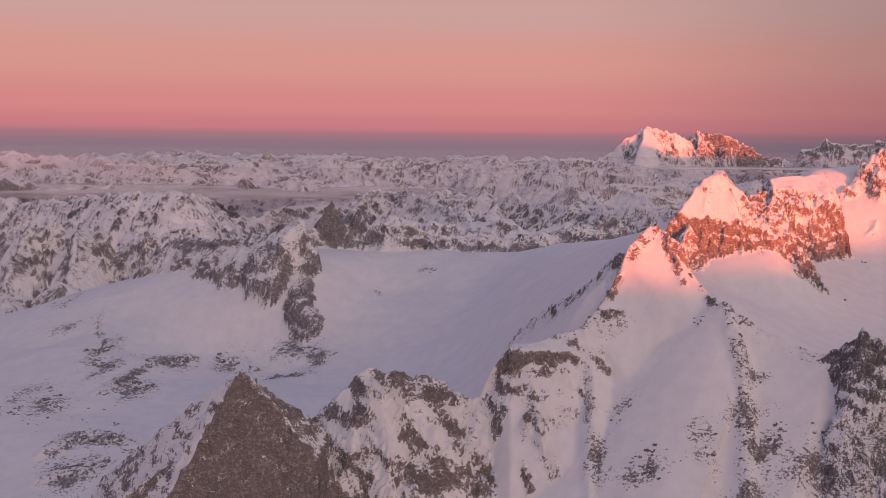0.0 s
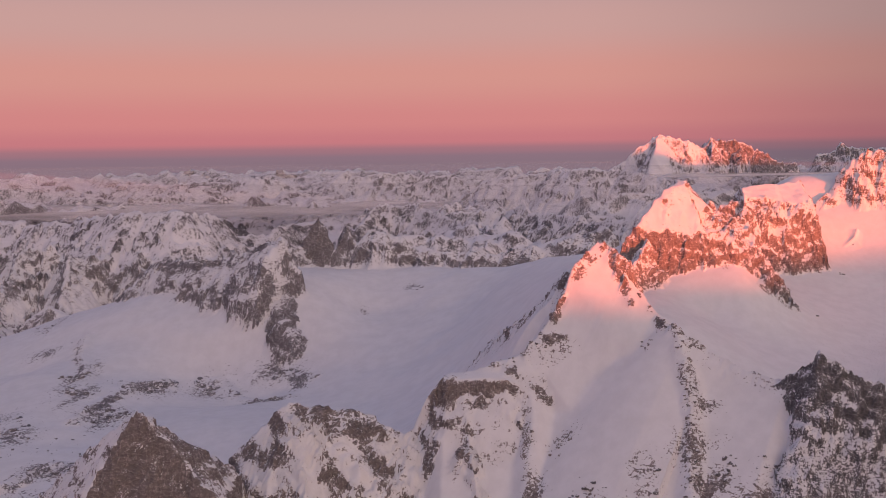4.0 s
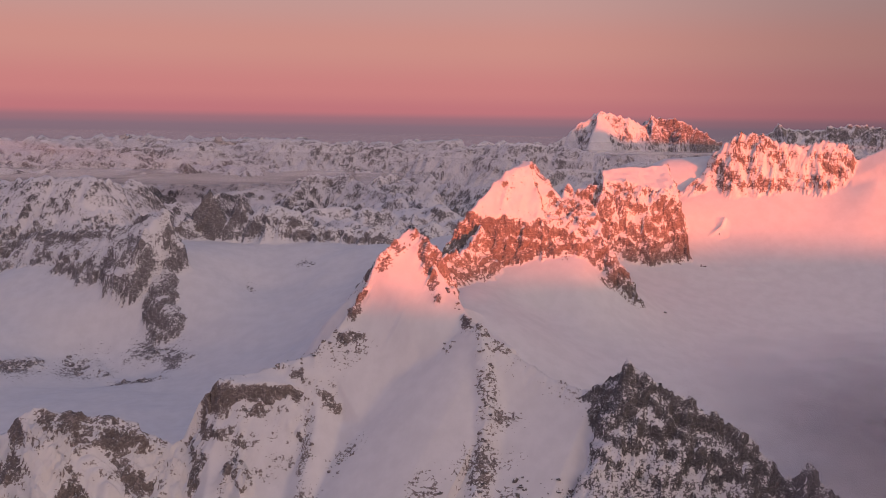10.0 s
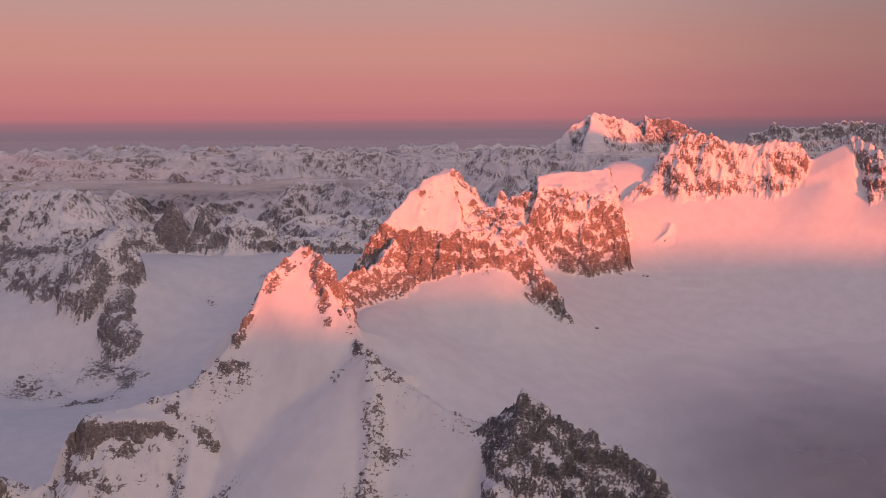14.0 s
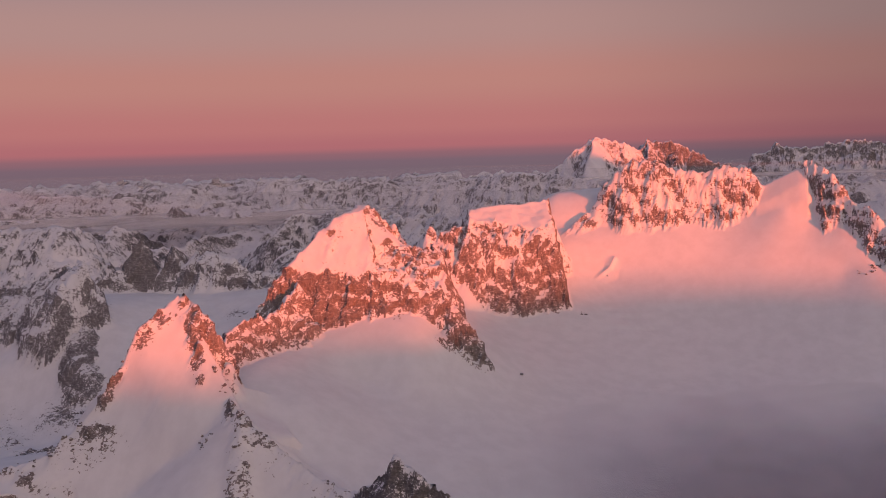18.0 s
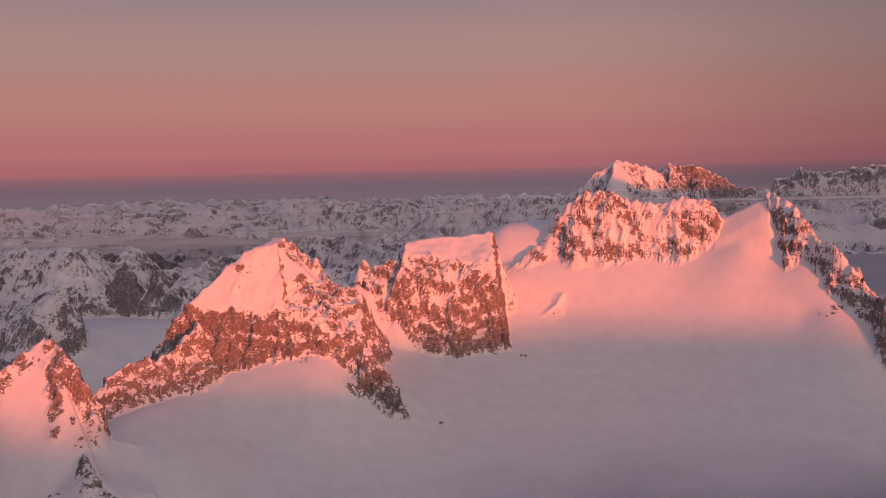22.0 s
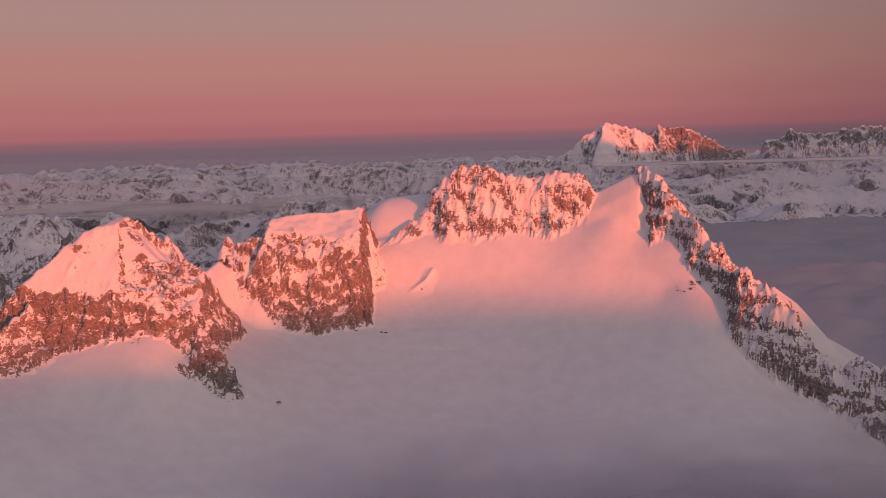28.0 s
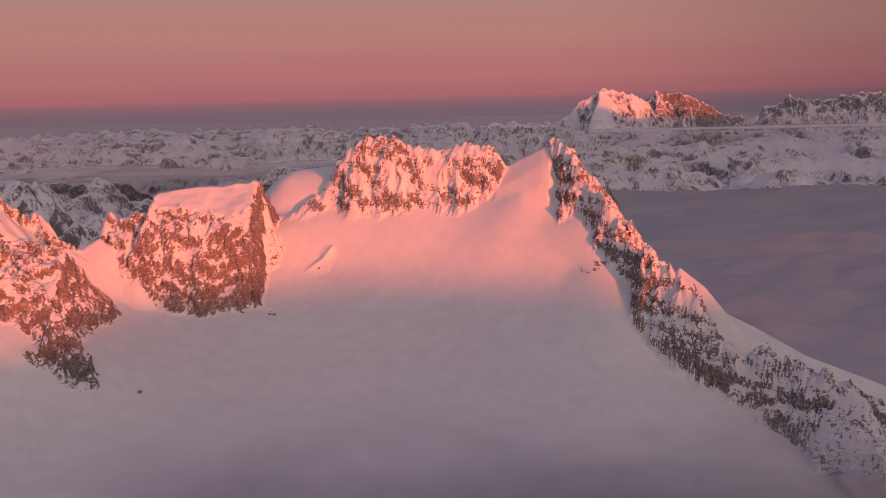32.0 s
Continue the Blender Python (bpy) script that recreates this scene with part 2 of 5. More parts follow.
def fbm(x, y, octaves=5, seed=0, gain=0.5):
    out, amp = 0.0, 1.0
    for k in range(octaves):
        out = out + amp * grad(x * 2 ** k + 17.3 * k, y * 2 ** k - 9.1 * k, seed + k)
        amp *= gain
    return out


def ridged(x, y, octaves=6, seed=0, gain=0.5):
    """Sharp crests, 0 to about 1."""
    out, amp, w = 0.0, 0.5, 1.0
    for k in range(octaves):
        r = np.clip(1 - np.abs(grad(x * 2 ** k + 5.7 * k, y * 2 ** k + 3.1 * k, seed + k)) * 1.7, 0, 1) ** 2 * w
        out = out + amp * r
        w, amp = np.clip(r * 1.6, 0, 1), amp * gain
    return out


def smooth(v, lo, hi):
    v = np.clip((v - lo) / (hi - lo), 0, 1)
    return v * v * (3 - 2 * v)

# ---- the shape of the land ----
# A ridge: its crest line, then how the ground falls away on its right and on its left: (metres out, metres down, how bare of snow).
RIDGES = []


def ridge(thing, crest, right, left, jag=0.5, relief=0.6, flute=0.12, size=1.0, end=1.0, tail=1.5, even=0):
    crest = np.array(crest, float)
    for _ in range(even):                     # round the corners of the line, for flanks without facets
        cut = np.stack([crest[:-1] * 0.75 + crest[1:] * 0.25, crest[:-1] * 0.25 + crest[1:] * 0.75], 1).reshape(-1, 3)
        crest = np.concatenate([crest[:1], cut[1:-1], crest[-1:]])
    RIDGES.append(dict(end=end, tail=tail, thing=thing, crest=np.array(crest, float), right=np.array(right, float), left=np.array(left, float), jag=jag, relief=relief, flute=flute, size=size))


def through3(a, b, c):
    """The plane through three points, as height at the origin and its two slopes."""
    return np.linalg.solve(np.array([(1, p[0], p[1]) for p in (a, b, c)], float), np.array([p[2] for p in (a, b, c)], float))


def facet(at, toward, slope, bare):
    """A plane face: a point on it, the way it faces, metres down for each metre out, how bare it is of snow."""
    n = math.hypot(*toward)
    dx, dy = toward[0] / n, toward[1] / n
    return (at[2] + slope * (at[0] * dx + at[1] * dy), -slope * dx, -slope * dy, bare)


def bulk(thing, low, high, faces, relief=0.6, flute=0.12, size=1.0, rough=0.4):
    """A mountain body bounded by plane faces; low and high are the corners of its plan."""
    RIDGES.append(dict(thing=thing, crest=np.array([low, high], float), faces=faces, jag=0, relief=relief, flute=flute, size=size, rough=rough, end=1, tail=1))


# the snowfields between: heights at a few places, drawn over smoothly
FIELD_UPPER = [(67.6, 195.5, 265.8), (88.6, 219.6, 270.8), (89.4, 231, 276.6), (93, 239.5, 284.6), (101, 237.5, 284.6), (109, 233.5, 282.8), (117.5, 234.5, 286.6), (124, 233.5, 290), (126.5, 229, 285.4), (131.5, 225, 285.2), (133, 220.5, 282), (129, 218.5, 276.6), (136.5, 212, 275), (143, 206.5, 266.6), (150, 200, 262.5), (110, 214, 269.5),
               (78, 180.4, 260.4), (104, 185, 261), (90, 155, 255), (125, 165, 254), (41.6, 193.5, 276.6), (51.5, 190.5, 275.6), (56, 188, 269.5), (36, 188, 273.4), (44, 184, 269), (30, 178, 274), (33, 168, 270.5), (62.8, 220, 273.2),
               (79, 220.5, 272), (51, 226, 281.5), (57, 217.6, 275), (83, 240, 283.4), (28, 240, 262), (35, 275, 266), (58, 250, 277)]
FIELD_LOWER = [(12, 118, 236), (60, 116, 236), (-30, 118, 220), (12, 358, 240), (-9, 330, 220), (8, 300, 239), (30, 340, 256), (40, 400, 257), (0, 400, 230), (-105, 415, 204), (-46, 450, 228), (-22, 486, 243), (-60, 480, 241), (-107, 446, 232), (-94, 441, 233), (-88, 436, 229), (-76, 418, 213), (-62, 424, 221), (-133, 456, 229), (-154, 462, 227.5), (-187, 425, 209), (-160, 392, 211), (-132, 390, 207), (-218, 530, 212),
               (-232, 552, 202), (-161, 320, 203), (-127, 288, 202), (-69, 396, 206), (-76, 350, 206), (-280, 600, 190), (-66, 450, 236), (10, 455, 243), (-20, 390, 218), (-10, 240, 220), (-70, 200, 198), (50, 460, 250), (20, 560, 205), (175, 250, 225), (160, 380, 190), (190, 170, 235)]
FIELD = np.array(FIELD_UPPER + FIELD_LOWER, float)


def plate(d2):
    return np.where(d2 > 0, d2 * np.log(np.maximum(d2, 1e-9)), 0.0)


def plate_fit():
    p, n = FIELD[:, :2] / 100, len(FIELD)
    a = np.zeros((n + 3, n + 3))
    a[:n, :n] = plate(((p[:, None] - p[None]) ** 2).sum(2)) + np.eye(n) * 0.002
    a[:n, n], a[:n, n + 1:], a[n, :n], a[n + 1:, :n] = 1, p, 1, p.T
    return np.linalg.solve(a, np.r_[FIELD[:, 2], 0, 0, 0])


PLATE = plate_fit()


def field(x, y):
    u, v = x / 100, y / 100
    out = PLATE[-3] + PLATE[-2] * u + PLATE[-1] * v
    for (px, py, _), w in zip(FIELD, PLATE):
        out = out + w * plate((u - px / 100) ** 2 + (v - py / 100) ** 2)
    return out


# the snow peak in front, its crest over the cliff to the broken knoll
ridge("front", [(20.5, 171.3, 284.4), (18.2, 169.5, 282.5), (15.5, 167.4, 279.2), (14.6, 166.7, 277), (12.6, 165.1, 273.2), (9.3, 162.5, 269.7), (7.4, 161, 267.6)],
      [(0, 0, .6), (1.0, 2.0, .7), (3, 5, .5), (7, 9, .1)], [(0, 0, .35), (1.0, .9, .15), (3, 2.6, .04), (12, 10, 0), (26, 21.5, 0)], .5, .4, even=4, end=3.0)
ridge("front", [(20.5, 171.3, 284.4), (21.6, 170.3, 284.1), (22.6, 169.6, 283.2), (24.0, 168.8, 281.9), (25, 167.8, 280.6), (25.4, 166.4, 275.6)],
      [(0, 0, .5), (.6, .9, .85), (2.2, 3.2, .92), (3.8, 6.0, .88), (4.8, 8, .6), (6, 11, 0)], [(0, 0, .7), (.6, 1.3, .85), (2, 4, .9), (3.2, 7, .8), (4.2, 9.4, .2)], .7, .6, .2)
ridge("front", [(25.2, 166.2, 275.8), (26.8, 163, 273.2), (28.5, 160, 272.6), (30.3, 156, 271.9), (33, 154, 270), (35.7, 152.6, 268.4), (38.5, 150.2, 266.8), (41.5, 147.8, 265.9), (45, 145.4, 265.6)],
      [(0, 0, .45), (1.2, 1.1, .25), (4, 3.6, .02), (20, 16.5, 0), (30, 25, 0)], [(0, 0, .55), (1.0, 1.5, .5), (2.5, 2.8, .05), (7, 4.5, 0)], .35, .35, even=5)
ridge("front", [(21.0, 170.6, 283.7), (21.8, 168, 281.4), (22.4, 165.6, 278.5), (23.0, 163.6, 275.5), (24, 162, 273.6)],
      [(0, 0, .35), (.5, .3, .1), (4, 2.9, 0)], [(0, 0, .8), (.4, .9, .95), (1.5, 3.7, .98), (2.5, 5.8, .95), (3.4, 7.4, .6), (4.4, 8.6, 0)], .5, .7, .2)
ridge("front", [(14.6, 166.4, 277.0), (12.8, 164.7, 273.9), (11.2, 163.5, 271.0)], [(0, 0, .85), (.5, 1.1, .95), (1.6, 3.2, .85), (3, 5, 0)], [(0, 0, .7), (.4, .7, .92), (1.3, 2.6, .92), (1.9, 3.4, .2)], .5, .6, .2)
ridge("front", [(27.0, 167.0, 276.0), (27.8, 165.8, 274.4)], [(0, 0, .8), (.5, 1, .95), (1.2, 2.0, .3)], [(0, 0, .7), (.6, 1, .5), (1.4, 2.4, 0)], .3, .4, tail=3.0)
ridge("front", [(30.3, 156, 271.9), (30.7, 152, 269.1), (30.9, 148, 265.4), (30, 142, 259.2), (28, 134, 252.2), (26, 122, 243)],
      [(0, 0, .42), (.8, .5, .40), (2, 1.7, .05), (12, 11, 0)], [(0, 0, .45), (.9, .5, .42), (2.2, 1.7, .05), (12, 10.5, 0)], .25, .25, even=4)
ridge("front", [(7.5, 158, 264.4), (7.8, 152, 258.6), (6.9, 148.5, 255.2), (6, 142, 249.5), (4, 132, 241)], [(0, 0, .2), (.8, .5, .35), (2, 2.0, .02), (12, 11, 0)], [(0, 0, .15), (1, .4, .1), (3, 2, 0), (12, 10, 0)], .12, .2, even=4)
ridge("front", [(16.2, 172.5, 279.5), (15, 176, 277.5), (12.4, 186, 271.6), (8.6, 198, 265.8), (4.2, 213, 259.6), (1, 225.5, 253)], [(0, 0, .45), (1.4, 1.6, .4), (6, 5, .05), (20, 15, 0)], [(0, 0, .6), (1.4, 2, .6), (4, 5, .3), (8, 9, 0)], .8, .7)
ridge("front", [(9.3, 162.5, 269.6), (6.8, 160.6, 267), (1.5, 159.3, 265.4), (-4.2, 158, 263.4), (-5.6, 157.6, 262)], [(0, 0, .6), (1.0, 2.0, .7), (3, 5, .5), (7, 9, .1)],
      [(0, 0, .35), (1.2, .9, .2), (3.0, 2.4, .2), (6, 6, .45), (9, 10.6, .7), (13, 15.6, .6), (20, 24, .2)], .3, .35, .1, end=.6)
ridge("front", [(-6, 156.2, 263.2), (-.3, 155.8, 263.8), (3, 155.6, 263.6), (5.4, 155.8, 263)], [(0, 0, .35), (.25, .8, 1.1), (.8, 2.8, 1.3), (1.3, 3.7, 1.2), (1.7, 4.1, .3), (3, 5.6, .1), (5, 8, .16), (7, 11, .1), (12, 16, 0)], [(0, 0, .12), (3, -.8, .08), (5, 1, 0)], .25, .35, .08, end=1.2)
ridge("knoll", [(-4.2, 158, 263.4), (-6.4, 157.4, 260), (-7.7, 157.2, 256.4), (-10.8, 156.5, 255.0), (-14, 155.8, 255.7), (-17.4, 155.1, 258), (-20.7, 154.5, 259.3), (-24.8, 153.6, 259.9), (-28.8, 152.8, 261.5), (-31.3, 152.3, 260.8),
                (-33.7, 151.8, 257.8), (-37.7, 151, 254.6), (-42, 150.2, 250), (-52, 148, 240)],
      [(0, 0, .6), (2, 3, .5), (10, 14, .3), (20, 28, 0)], [(0, 0, .65), (1.5, 1.3, .5), (4, 3.2, .42), (10, 9.5, .48), (22, 24, .5), (40, 46, .4)], .8, .9, .14, 1.7)
ridge("knoll", [(-11.5, 155, 255.2), (-12.6, 150.5, 251.4), (-14.5, 144, 245.4), (-17, 136, 237)], [(0, 0, .7), (1.5, 2, .6), (5, 7.5, .4)], [(0, 0, .8), (1.2, 2.2, .95), (4, 6, .98), (7, 10, .9), (8.5, 13, .1)], .6, .8, .1)
ridge("knoll", [(-29, 152.5, 260.8), (-31.5, 147, 255.2), (-33, 141, 248), (-35, 134, 240)], [(0, 0, .7), (1.2, 1.3, .6), (4, 5, .4)], [(0, 0, .65), (1.5, 1.4, .5), (5, 5.5, .3)], .7, .9)
ridge("pyramid", [(-37, 136.6, 253.6), (-38.6, 136.2, 256.6), (-40.7, 135.7, 257.3), (-43.2, 135.1, 258.8), (-45.6, 134.5, 261.6), (-48.2, 133.8, 263.9), (-50.5, 133.2, 261.9), (-53.4, 132.5, 258.1), (-56.2, 131.8, 253.5), (-60.2, 130.8, 250.2), (-72, 128, 241)],
      [(0, 0, .6), (2, 2.5, .4), (20, 24, .2), (30, 40, 0)], [(0, 0, .85), (.8, 1.3, 1.1), (3.4, 9, 1.25), (4.6, 11, 1.1), (9, 19, .7), (16, 30, .45)], .6, .8, .2)
bulk("pyramid", (-90, 102, 260), (-36, 150, 260), [facet((-48.2, 132.8, 263.9), (.22, -1), 2.5, 1.3), facet((-49.6, 133.4, 263.6), (-.9, -.45), 1.4, .58), facet((-47, 133.8, 263.8), (1, -.05), 1.05, .9), facet((-48, 135, 263.6), (0, 1), 1.4, .5)], .5, .35, 1.0, .3)
# the dark pyramid beyond the saddle
ridge("dark", [(43.4, 145.4, 265.2), (44.6, 144.8, 266.2), (46.3, 144.2, 267.4), (48.4, 142, 270.4), (50.3, 141.2, 269.1), (53.5, 140, 267.1), (57.2, 138.5, 265.4), (60.3, 137.4, 263.7), (62.1, 136.7, 262.9), (64.5, 135.7, 259.9), (66.5, 134.9, 257.2),
               (67.9, 134.4, 257.8), (69, 134, 259.9), (70.9, 133.2, 257.3), (78, 130, 251)],
      [(0, 0, .98), (1.6, 3, 1.0), (4, 6.5, .84), (7, 10.5, .58), (12, 17, .5), (26, 33, .44)], [(0, 0, .7), (1.5, 2.4, .35), (4, 5, 0)], .6, 1.0, .22)
ridge("dark", [(48.4, 142, 270), (46.8, 140, 265.5), (46.6, 137.5, 261), (45, 132, 254)], [(0, 0, .85), (1, 1.6, .7), (3, 4.4, .1)], [(0, 0, .8), (2, 2.2, .65), (6, 7, .5)], .5, .7)
# the tall snow-topped peak with its rock band
ridge("tall", [(39.0, 202.5, 290.2), (40.6, 204.6, 292.2), (43.1, 206.7, 293), (44.2, 208.5, 291.6), (45, 211, 289.8), (45.2, 213.5, 288), (46.2, 216.3, 289.3), (47.4, 217.5, 288.9), (49.5, 218, 285.4), (52, 217, 283.2), (53.5, 215, 280)],
      [(0, 0, .22), (1, .9, .1), (6, 5.4, .12), (7, 8, .3), (8, 13, .5)], [(0, 0, .3), (3, 3, .15), (8, 9, .1)], .5, .5, .12)
bulk("tall", (26, 188, 290), (62, 222, 290),
     [tuple(through3((43.1, 206.5, 294.6), (33.6, 195.4, 284.1), (53, 195.8, 282.1))) + (.2,), facet((33.4, 194.6, 282.6), (-.12, -1), 2.5, .92), facet((43, 195.6, 282.9), (.05, -1), 2.7, 1.04),
      facet((35.0, 199.9, 288), (-.79, .5), 2.7, .5), facet((43.9, 207, 292.7), (1, -.3), 2.2, .6), facet((43, 208.6, 292.4), (-.1, 1), .95, .2), facet((43, 206, 292.8), (-.7, -.6), .2, .05), facet((55.4, 196, 279.8), (.85, -.5), 2.7, .88)], .9, .5)
bulk("tall", (44, 186, 290), (68, 214, 290), [tuple(through3((46, 203, 287), (46, 197, 283.2), (57, 196.4, 279.6))) + (.6,), facet((48, 195.8, 282.2), (.1, -1), 2.6, .88), facet((56.4, 197, 279.6), (1, -.1), 3.4, .85), facet((48, 205, 286), (.3, 1), 1.0, .3), facet((45.5, 200, 286), (-1, 0), 3, .6)], .9, .5)
ridge("tall", [(24, 177, 276.2), (25.5, 180, 278.1), (27, 182.4, 278.8), (28.6, 185, 278.3), (31, 189.4, 279.4), (33.4, 193.4, 281.8)], [(0, 0, .7), (1, 2.4, .75), (3.4, 6.6, .7), (4.6, 7.6, 0)], [(0, 0, .6), (2, 2.4, .4), (6, 7, 0)], .9, .9, .15)
ridge("tall", [(52, 197, 281.6), (55.5, 195.9, 279.4), (57.4, 195.4, 277.6)], [(0, 0, .75), (.8, 1.4, .9), (2, 3.8, .75), (3, 6.4, .1)], [(0, 0, .7), (1, 2, .8), (3, 6, .5)], .5, .9, .2)
ridge("tall", [(57.2, 195.5, 278.0), (59, 195, 275.4), (61.5, 194.7, 271.3), (63.4, 194.6, 267.2)], [(0, 0, .72), (1, 1.2, .85), (3, 3.6, .85), (5, 7, .72), (6.4, 9.4, .1)], [(0, 0, .75), (.8, 1.8, .85), (2, 5, .3), (3, 7, 0)], .6, 1.0, .22)
ridge("tall", [(46.0, 215.8, 289.4), (47.4, 214.4, 289.9), (48.4, 213.3, 288.9), (49.8, 211, 286.3), (51.2, 208.2, 284.2)], [(0, 0, .6), (.5, 1.2, .8), (1.8, 4.2, .75), (3.4, 7.4, .2)], [(0, 0, .75), (.5, 1.5, .95), (2.2, 6, .95), (4, 10, .4)], .7, .9, .2)
ridge("tall", [(51.6, 205.8, 284.0), (53.0, 203.8, 284.8), (54.4, 202.2, 282.6), (55.6, 200.4, 281.0)], [(0, 0, .75), (.6, 1.6, .9), (2, 4.4, .9), (3, 6, .2)], [(0, 0, .75), (.6, 1.8, .9), (2.4, 7, .8), (3.4, 9, 0)], .7, .8, .2)
ridge("tall", [(49.5, 212.5, 284.0), (52, 219, 282.6), (53.6, 225.5, 284.0)], [(0, 0, 0), (2.4, 1.9, 0), (6, 8, 0)], [(0, 0, 0), (2, 1.2, 0), (8, 8, 0)], .05, .1)
# the pinnacle and the square block
ridge("pinnacle", [(52.4, 226.6, 282.4), (53.3, 227.6, 285.2), (54.5, 228.8, 288.1), (55.6, 228.2, 286.6), (58, 227.6, 287.4), (61, 227.4, 287.4)], [(0, 0, .5), (1.5, 2.6, .66), (4.5, 7.5, .68), (6, 9.4, .3), (8, 12, 0)], [(0, 0, .4), (3, 3, .2), (6, 7, 0)], .6, .9, .25)
ridge("pinnacle", [(56.6, 222.6, 277.2), (58.4, 221.6, 276.4)], [(0, 0, .6), (.8, 1.6, .7), (1.6, 2.2, 0)], [(0, 0, .2), (2, 1, 0)], .3, .4)
bulk("block", (56, 214, 290), (86, 244, 290),
     [tuple(through3((61.4, 229.2, 290), (77.4, 236.9, 291.6), (70, 226, 287.2))) + (.08,), facet((62, 226.2, 287.8), (.15, -1), 1.15, .48), facet((69, 225, 285.6), (.08, -1), 1.9, .68), facet((66, 222.8, 281.4), (-.05, -1), 3.0, .9),
      facet((76, 224.6, 281.4), (.3, -1), 2.9, .88), facet((61.5, 227.5, 288.6), (-1, -.15), 2.4, .7), facet((77.7, 233, 289.8), (1, -.12), 5.5, .95), facet((70, 234.5, 290.8), (-.43, .9), 1.5, .2)], 1.0, .6)
ridge("block", [(75.6, 235.8, 290.6), (77, 236.8, 292), (77.9, 236.6, 290.6)], [(0, 0, .5), (.8, 1.2, .5), (1.6, 3, .3)], [(0, 0, .5), (.8, 1.2, .5), (2, 4, .3)], .4, .4, .1)
ROUND = [(d, 0.075 * d * d, 0) for d in range(0, 19, 1)]
ridge("dome", [(83.5, 255, 292.6), (92, 252.6, 293.4)], ROUND, ROUND, .02, .02, .0, 1.5, end=0.0)
ridge("dome", [(83, 222.4, 271.2), (88, 221.2, 271.5), (93, 220.8, 271.2), (98, 221.4, 270.8)], [(0, 0, 0), (1.2, .8, 0), (4, 1.8, 0)], [(0, 0, 0), (3, .2, 0), (8, 1.6, 0)], .02, .02)
ridge("dome", [(84.8, 230.4, 275.6), (87.2, 231.6, 277.6), (89.2, 232.6, 278.9), (90.6, 234.6, 280.6)], [(0, 0, 0), (.5, .9, 0), (1.4, 1.8, 0)], [(0, 0, 0), (2, .3, 0), (4, 1.6, 0)], .05, .05)
# the long summit ridge and its arm
ridge("summit", [(79.5, 240.5, 283), (83, 243.3, 285.8), (87.5, 245, 288.9), (90, 246, 291.6)], [(0, 0, .35), (2, 1.6, .38), (4, 4.4, .3), (6, 7, .1), (8, 11, 0)], [(0, 0, .2), (3, 2.6, .1), (8, 8, 0)], .5, .5)
ridge("summit", [(88.6, 246, 290), (89.9, 245.9, 292.7), (92.6, 245.6, 296.2), (95, 245.1, 298.8), (100.5, 243.8, 299.2), (104.7, 242.8, 296.8), (109.5, 241.6, 296.4), (112.7, 240.9, 297.2),
                 (115.8, 240.1, 297.6), (119.4, 239.2, 296.2), (121.2, 238.8, 293.4)],
      [(0, 0, .5), (1.2, 2.5, .47), (3.2, 8, .45), (5.0, 12, .45), (6.0, 14, .3), (7, 18, 0)], [(0, 0, .5), (3, 5, .4), (15, 24, .1)], .8, 1.5, .2)
ridge("summit", [(119.8, 239.4, 292.6), (122, 238.8, 293.6), (124.4, 238.2, 295), (127.6, 237.3, 296.6), (129, 236.9, 297)], [(0, 0, 0), (3, 3.2, 0), (5, 6.4, 0), (7, 12, 0)], [(0, 0, .3), (3, 5, .4), (15, 24, .1)], .15, .1)
ridge("arm", [(128.8, 237.0, 298.4), (130.2, 235, 297.6), (131.4, 231.6, 295.9), (132.7, 228.6, 293), (133.3, 227.2, 290), (134.9, 223.6, 289.3), (136, 220.9, 288), (137.5, 217.6, 283.8), (138.8, 214.4, 280.4), (140.1, 211.2, 282.5), (141.7, 209.4, 280.4),
              (143.9, 206.8, 278.5), (146.1, 204.4, 275.3), (147.3, 203, 272.1), (149.7, 200.6, 269.2), (151.6, 199.6, 268.4), (153.8, 198.7, 270), (156.4, 196.1, 268.4), (159.6, 192.8, 267.6), (162.7, 189.6, 266.2), (172, 180, 261)],
      [(0, 0, .5), (1, 2, .6), (2.4, 6, .6), (3.8, 10.4, .52), (5.0, 14, 0)], [(0, 0, .6), (1.6, 1.9, .6), (5, 5.6, .46), (12, 14.5, .34), (24, 29, .1)], .9, 1.4, .2)
ridge("arm", [(131, 233, 295), (130.2, 230.5, 291.5), (129.2, 228, 287.4)], [(0, 0, .7), (.8, 1.8, .75), (1.6, 3, 0)], [(0, 0, .6), (1.2, 1.2, .5), (3, 3, .2)], .5, .6)
ridge("arm", [(140.4, 211, 281.4), (138.6, 208.8, 276), (138.8, 207.2, 271.5)], [(0, 0, .7), (.8, 2, .7), (2, 4, 0)], [(0, 0, .6), (1.4, 1.6, .5), (4, 5, .2)], .6, .7)
ridge("arm", [(156, 196.4, 268.2), (154.6, 195.6, 264), (155.5, 192.5, 259)], [(0, 0, .7), (1.4, 2.4, .7), (4, 6, .4)], [(0, 0, .6), (2, 2, .6), (6, 6, .5)], .6, .8)
ridge("arm", [(145, 212, 279), (149, 217, 274.6), (153.5, 221, 270.4), (160, 223, 267), (170, 226, 261), (186, 230, 254)], [(0, 0, 0), (4, 2.6, 0), (10, 9, 0)], [(0, 0, .1), (4, 3.4, .1), (20, 26, 0)], .15, .2)
